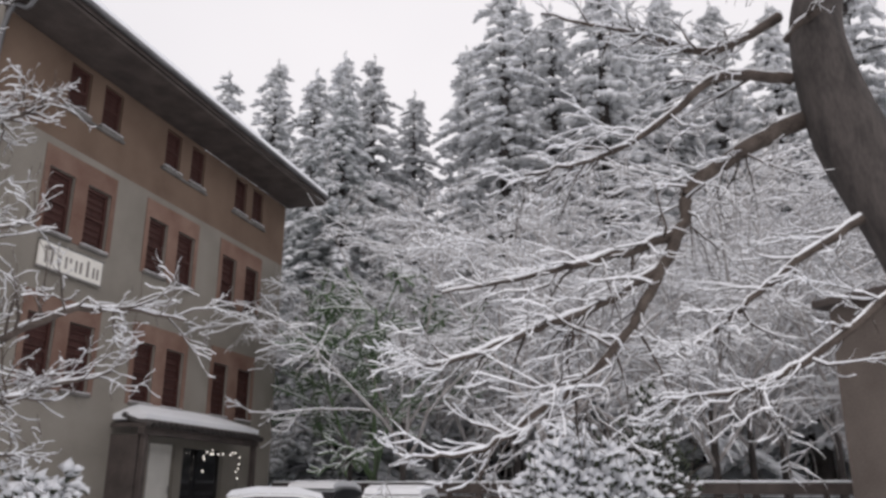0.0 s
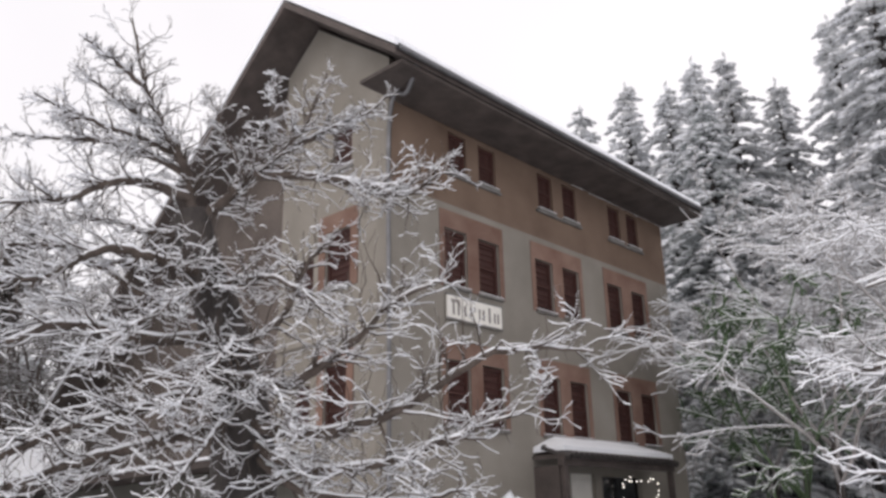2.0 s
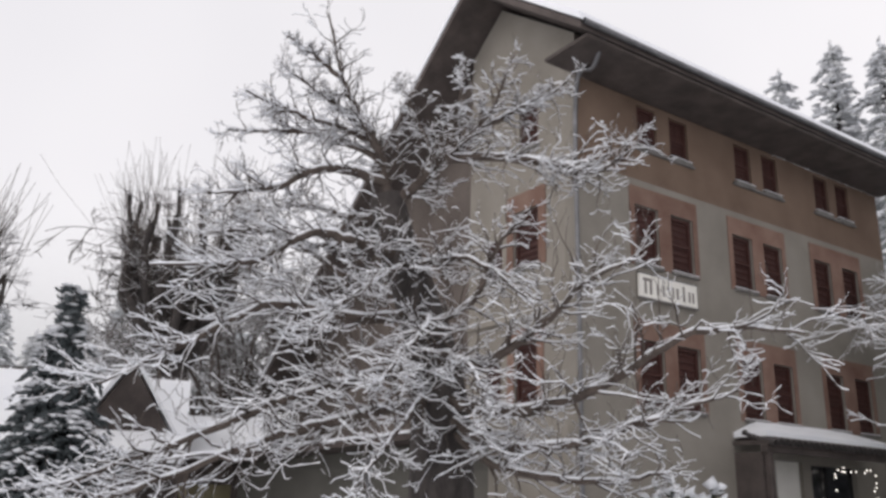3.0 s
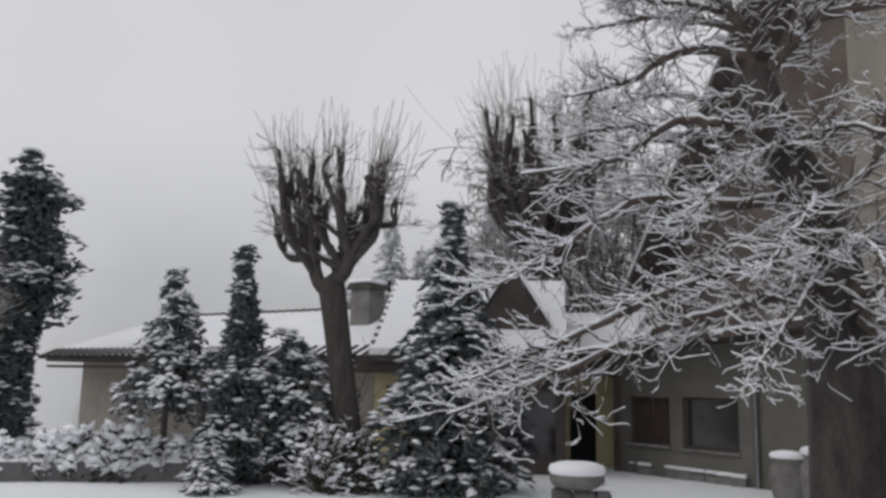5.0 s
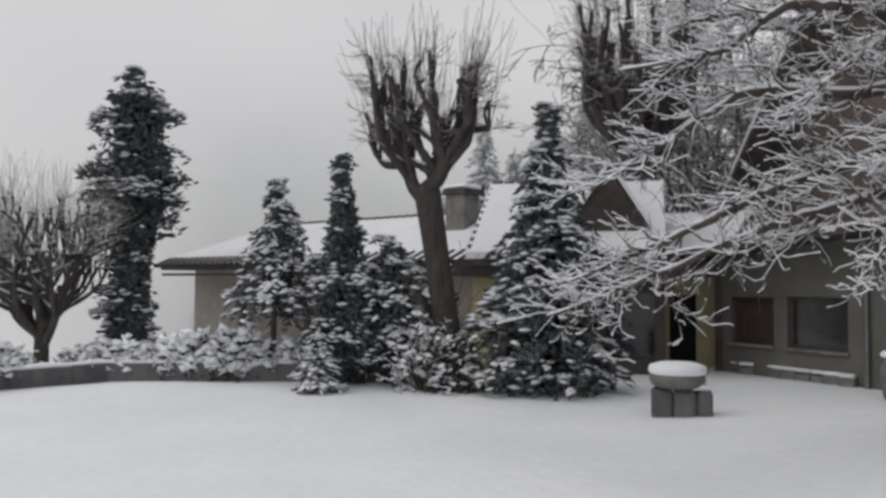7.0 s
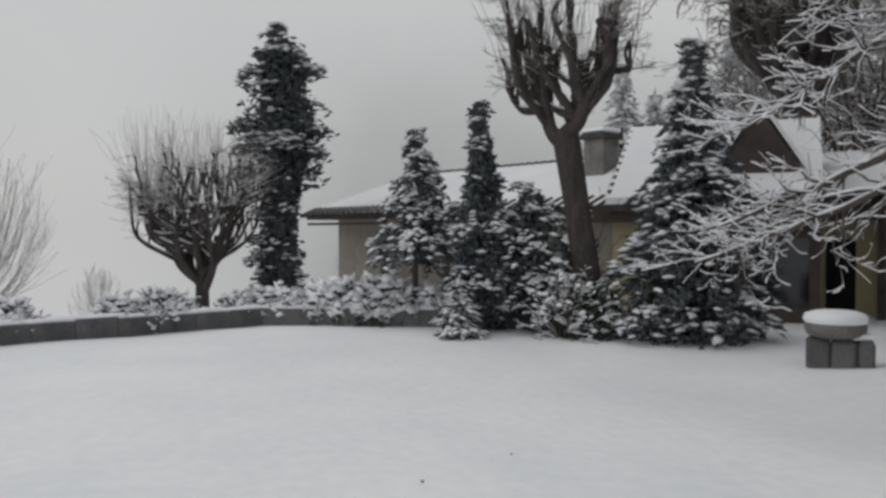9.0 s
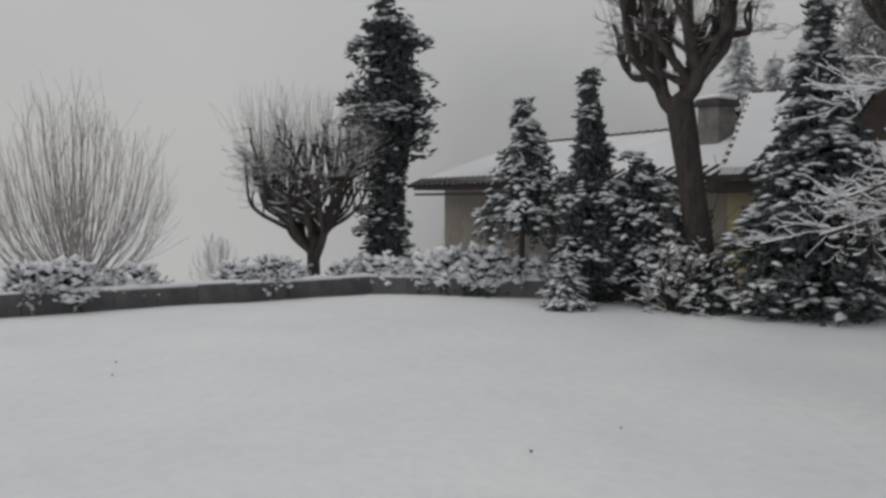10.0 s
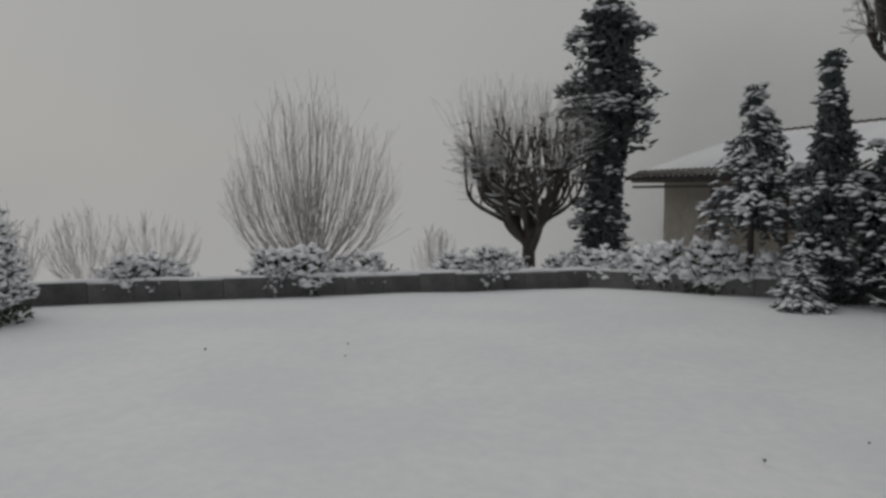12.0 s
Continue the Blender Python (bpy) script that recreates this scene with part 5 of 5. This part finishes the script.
# plants along the low wall
rh = random.Random(17)
hedge_proto = [mound_shrub("hedge_plant", (0, 0, -30), "low hedge plant behind the wall powdered with snow", 0.42, 0.62, 80 + k, 200, HEDGE, 0.95, True, "hedge plants") for k in range(3)]
spots = [(WALLS[0][0] + (WALLS[0][1] - WALLS[0][0]) * t, 0.95) for t in np.linspace(0.02, 0.98, 11)] + [(WALLS[2][0] + (WALLS[2][1] - WALLS[2][0]) * t, 0.85) for t in (0.1, 0.3, 0.36, 0.42, 0.5, 0.8, 0.9)] + [(WALLS[3][0] + (WALLS[3][1] - WALLS[3][0]) * t, 0.9) for t in (0.0, 0.08, 0.3, 0.36, 0.42, 0.75)]
for k, (p, s) in enumerate(spots):
    away = p / np.hypot(*p) * rh.uniform(0.35, 0.6)
    m = pose(p[0] + away[0], p[1] + away[1], 0.05, 0, 0, rh.uniform(0, 360)) @ Matrix.Scale(s * rh.uniform(1.0, 1.5), 4)
    if k < 3:
        hedge_proto[k].matrix_basis = m
    else:
        copy_thing(hedge_proto[k % 3], m)

# far trees across the valley side, faint because mist is put into their colour
far_proto = conifer("distant_tree", on_land(66.5, 70), "distant frosted tree with mist paled into its needles", 11, 2.6, 91, 14, 8, FROST_HAZE_NEEDLE, 0.8, 0.1, 0.4, 1.0, "distant trees")
for a, d, s in ((69.3, 66, 1.25), (63.5, 66, 1.35), (71.5, 70, 1.15), (74.5, 80, 1.0), (58, 66, 1.4), (67.8, 78, 1.55), (70.4, 84, 1.5), (61, 75, 1.7), (65, 84, 1.75), (77, 92, 0.95), (55, 70, 1.5)):
    copy_thing(far_proto, pose(*on_land(a, d), 0, 0, rr_.uniform(0, 360)) @ Matrix.Scale(s, 4))


# ---------------------------------------------------------------- lawn furniture
def stump_planter(at, rz):
    t = thing("stone_planter", pose(*at, 0, 0, rz), "dark stone planter trough with round snow-capped bowl", "planter")
    rs = random.Random(31)
    for x0, x1 in ((-0.5, -0.12), (-0.11, 0.26), (0.27, 0.54)):
        part("stone", boxes("trough_stone", CONCRETE, (x0, -0.3 - rs.uniform(0, 0.07), -0.08, x1, 0.3 + rs.uniform(0, 0.07), 0.455), bevel=0.06), t, "rough dark stone", pose(0, 0, 0, 0, 0, rs.uniform(-4, 4)))
    n = 22
    prof = [(0.0, 0.47), (0.34, 0.47), (0.44, 0.52), (0.49, 0.62), (0.48, 0.70), (0.46, 0.76)]
    v = [(r * math.cos(2 * math.pi * k / n) - 0.05, r * math.sin(2 * math.pi * k / n), z) for r, z in prof for k in range(n)]
    f = [(i * n + k, i * n + (k + 1) % n, (i + 1) * n + (k + 1) % n, (i + 1) * n + k) for i in range(len(prof) - 1) for k in range(n)]
    part("bowl", mesh_of("bowl", v, f, STONE, True), t, "round stone bowl")
    part("foot", boxes("foot", STONE, (-0.3, -0.2, 0.461, 0.2, 0.2, 0.5)), t)
    prof = [(0.47, 0.72), (0.51, 0.78), (0.48, 0.87), (0.32, 0.92), (0.0, 0.935)]
    v = [(r * math.cos(2 * math.pi * k / n) - 0.05, r * math.sin(2 * math.pi * k / n), z) for r, z in prof for k in range(n)]
    f = [(i * n + k, i * n + (k + 1) % n, (i + 1) * n + (k + 1) % n, (i + 1) * n + k) for i in range(len(prof) - 1) for k in range(n)]
    part("snow_cap", mesh_of("snow_cap", v, f, SNOW, True), t, "thick round snow cap")
    part("snow_patch", boxes("snow_patch", SNOW, (0.12, -0.28, 0.462, 0.5, 0.28, 0.56), bevel=0.04), t)


stump_planter(on_land(56.7, 15.2), 60)


def urn(at, s, label):
    t = thing("garden_urn", pose(*at) @ Matrix.Scale(s, 4), label, "urn", "garden urns")
    n = 18

    def turned(name, prof, mat, lab=""):
        v = [(r * math.cos(2 * math.pi * k / n), r * math.sin(2 * math.pi * k / n), z) for r, z in prof for k in range(n)]
        f = [(i * n + k, i * n + (k + 1) % n, (i + 1) * n + (k + 1) % n, (i + 1) * n + k) for i in range(len(prof) - 1) for k in range(n)]
        part(name, mesh_of(name, v, f, mat, True), t, lab)

    turned("body", [(0.0, 0), (0.3, 0), (0.33, 0.1), (0.38, 0.45), (0.36, 0.7), (0.28, 0.82), (0.33, 0.88), (0.33, 0.93)], STONE)
    turned("snow_cap", [(0.35, 0.91), (0.38, 0.96), (0.33, 1.03), (0.15, 1.07), (0, 1.08)], SNOW)


urn(on_land(43.6, 19.2), 0.95, "stone garden urn with frosted side and snow cap")
urn(on_land(41.6, 17.2), 1.05, "larger stone garden urn caked with snow")
bed = thing("flower_bed_edge", pose(*on_land(50.0, 22.6), 0, 0, math.degrees(math.atan2(A1[1] - A0[1], A1[0] - A0[0]))), "row of dark edging stones with snow on top", "edging")
re_ = random.Random(3)
for k in range(9):
    w = re_.uniform(0.28, 0.5)
    st = part("stone", boxes("edging_stone", STONE, (-w / 2, -0.12, -0.1, w / 2, 0.12, re_.uniform(0.14, 0.24)), bevel=0.03), bed, m=pose(-1.5 + k * 0.43, re_.uniform(-0.1, 0.1) - k * 0.03, 0, 0, 0, re_.uniform(-15, 15)))
    part("snow_cap", boxes("stone_snow", SNOW, (-w / 2, -0.13, 0.2, w / 2, 0.13, 0.29), bevel=0.03), st)

# garden lamps: small globes, one lit white ball by the pine
for a, d, z in ((91.2, 32.5, 1.35), (72.5, 17.4, 1.05)):
    p = on_land(a, d)
    gl = thing("garden_lamp", pose(*p), "small white globe lamp on a thin post", "lamp", "garden lamps")
    part("post", mesh_of("lamp_post", *sweep([([(0, 0, -0.1), (0, 0, z)], [0.025, 0.025])]), RUBBER, True), gl)
    part("globe", mesh_of("globe", *sweep([([(0, 0, z - 0.02), (0, 0, z + 0.02), (0, 0, z + 0.08), (0, 0, z + 0.1)], [0.02, 0.06, 0.05, 0.01])]), WHITE, True), gl, "white globe")


# ---------------------------------------------------------------- yard: house, cars and fence
shed = thing("yard_house", frame_of(bearing(-25.8, 20), bearing(-46, 17), ground_at(*bearing(-30, 20)[:2])), "brown house beyond the yard, half hidden by branches", "building")
part("wall", boxes("yard_house_wall", SHADEPLASTER, (0, 0, -0.6, 7, 0.3, 5.6), (0, 0.3, -0.6, 0.3, 5, 5.6), (6.7, 0.3, -0.6, 7, 5, 5.6), (0.3, 4.7, -0.6, 6.7, 5, 5.6)), shed, "brown plaster wall in the shade-darkened colour")
part("roof", boxes("yard_house_roof", DARKWOOD, (-0.25, -0.25, 5.602, 7.25, 5.25, 5.78), bevel=0.02), shed, "flat dark roof edge")


def car(at, rz, paint, label):
    c = thing("parked_car", pose(*at, 0, 0, rz), label, "car", "parked cars")
    side = [(-2.05, 0.35), (-2.1, 0.62), (-2.0, 0.86), (-1.2, 0.95), (-0.45, 1.0), (1.75, 1.0), (2.0, 0.92), (2.08, 0.6), (2.05, 0.35)]
    me = prism("car_body", paint, side, -0.84, 0.84)
    bm = bmesh.new()
    bm.from_mesh(me)
    bmesh.ops.bevel(bm, geom=bm.edges[:], offset=0.07, segments=2, affect="EDGES")
    bm.to_mesh(me)
    bm.free()
    part("body", me, c)
    cab = [(-1.15, 0.0), (-0.45, 0.46), (0.1, 0.54), (0.9, 0.53), (1.45, 0.42), (1.9, 0.0)]

    def cabin(name, mat, inset, z0, grow_=0.0):
        n = len(cab)
        v = [(x, sgn * (0.80 - 0.28 * z / 0.54 * 0.5 - inset), z0 + z + grow_) for sgn in (-1, 1) for x, z in cab]
        f = [tuple(range(n - 1, -1, -1)), tuple(range(n, 2 * n))] + [(i, i + 1, i + 1 + n, i + n) for i in range(n - 1)]
        return mesh_of(name, v, f, mat)

    part("window", cabin("car_windows", GLASS, 0.0, 0.97), c, "dark car windows")
    rv = [(-0.5, 1.42), (0.1, 1.5), (0.9, 1.49), (1.45, 1.38), (1.45, 1.46), (0.9, 1.56), (0.1, 1.57), (-0.45, 1.5)]
    part("roof", prism("car_roof", paint, rv, -0.66, 0.66), c)
    part("snow_cover", prism("car_snow", SNOW, [(-0.5, 1.51), (0.1, 1.575), (0.9, 1.565), (1.45, 1.47), (1.4, 1.58), (0.9, 1.70), (0.1, 1.71), (-0.4, 1.63)], -0.62, 0.62), c, "snow on the car roof")
    part("snow_cover", boxes("bonnet_snow", SNOW, (-1.95, -0.7, 0.96, -1.1, 0.7, 1.02), bevel=0.025), c)
    for x in (-1.3, 1.3):
        for y in (-0.78, 0.62):
            w = part("wheel", mesh_of("tyre", *sweep([([(0, 0, 0), (0, 0.02, 0), (0, 0.14, 0), (0, 0.16, 0)], [0.2, 0.31, 0.31, 0.2])], 16), RUBBER, True), c, m=pose(x, y, 0.31))
            part("rim", mesh_of("rim", *sweep([([(0, 0.01, 0), (0, 0.02, 0), (0, 0.14, 0), (0, 0.15, 0)], [0.02, 0.2, 0.2, 0.02])], 16), METAL, True), w)
    for y in (-0.6, 0.6):
        part("headlight", boxes("headlight", WHITE, (-2.13, y - 0.18, 0.62, -1.98, y + 0.18, 0.76), bevel=0.03), c)
        part("tail_light", boxes("tail_light", SHUTTER, (2.0, y - 0.15, 0.7, 2.1, y + 0.15, 0.88), bevel=0.02), c)


car(on_land(12.0, 18.3), 10, WHITECAR, "white parked car with snow on its roof")
car(on_land(8.0, 22.0), 75, SILVER, "silver parked car with snow on its roof")
car(on_land(2.6, 18.8), 80, WHITECAR, "white parked car with thick snow on its roof")

fence = thing("yard_fence", frame_of(bearing(11, 27), bearing(-40, 24), ground_at(*bearing(0, 27)[:2])), "long dark timber fence with snowy rails", "fence", kind="structure")
FL = float(np.hypot(*(bearing(-40, 24) - bearing(11, 27))[:2]))
post_me = boxes("post", DARKWOOD, (-0.07, -0.07, -0.5, 0.07, 0.07, 1.75), bevel=0.01)
board_me = boxes("board", DARKWOOD, (0.01, -0.02, -0.14, 1.93, 0.02, 0.14), bevel=0.006)
cap_me = boxes("rail_snow", SNOW, (0.0, -0.05, 0, 1.94, 0.05, 0.06), bevel=0.02)
for k in range(int(FL / 1.95)):
    part("post", post_me, fence, m=pose(k * 1.95, 0, 0))
    for z in (0.3, 0.75, 1.2, 1.55):
        part("board", board_me, fence, m=pose(k * 1.95, -0.09, z))
    part("snow_cap", cap_me, fence, m=pose(k * 1.95, -0.09, 1.692))
    part("snow_cap", cap_me, fence, m=pose(k * 1.95, -0.13, 0.892))

# dead leaves and clods on the lawn
rc = random.Random(12)
clod = mesh_of("dead_leaf", [(-0.05, 0, 0.01), (0, -0.03, 0.025), (0.05, 0, 0.012), (0, 0.03, 0.03), (0, 0, -0.02)], [(0, 1, 3), (1, 2, 3), (0, 4, 1), (1, 4, 2), (2, 4, 3), (3, 4, 0)], BARK)
for a, d, s in ((84.9, 7.4, 0.7), (112, 12.5, 0.6), (112.3, 11.6, 0.5), (121.5, 12.5, 0.8), (78.5, 8.3, 0.5)):
    p = on_land(a, d, 0.0)
    tagged(new("dead_leaf", clod), "dry brown leaf lying on the snow", "leaf", "fallen leaves").matrix_basis = pose(p[0], p[1], p[2] + 0.03, 0, 0, rc.uniform(0, 360)) @ Matrix.Scale(s, 4)
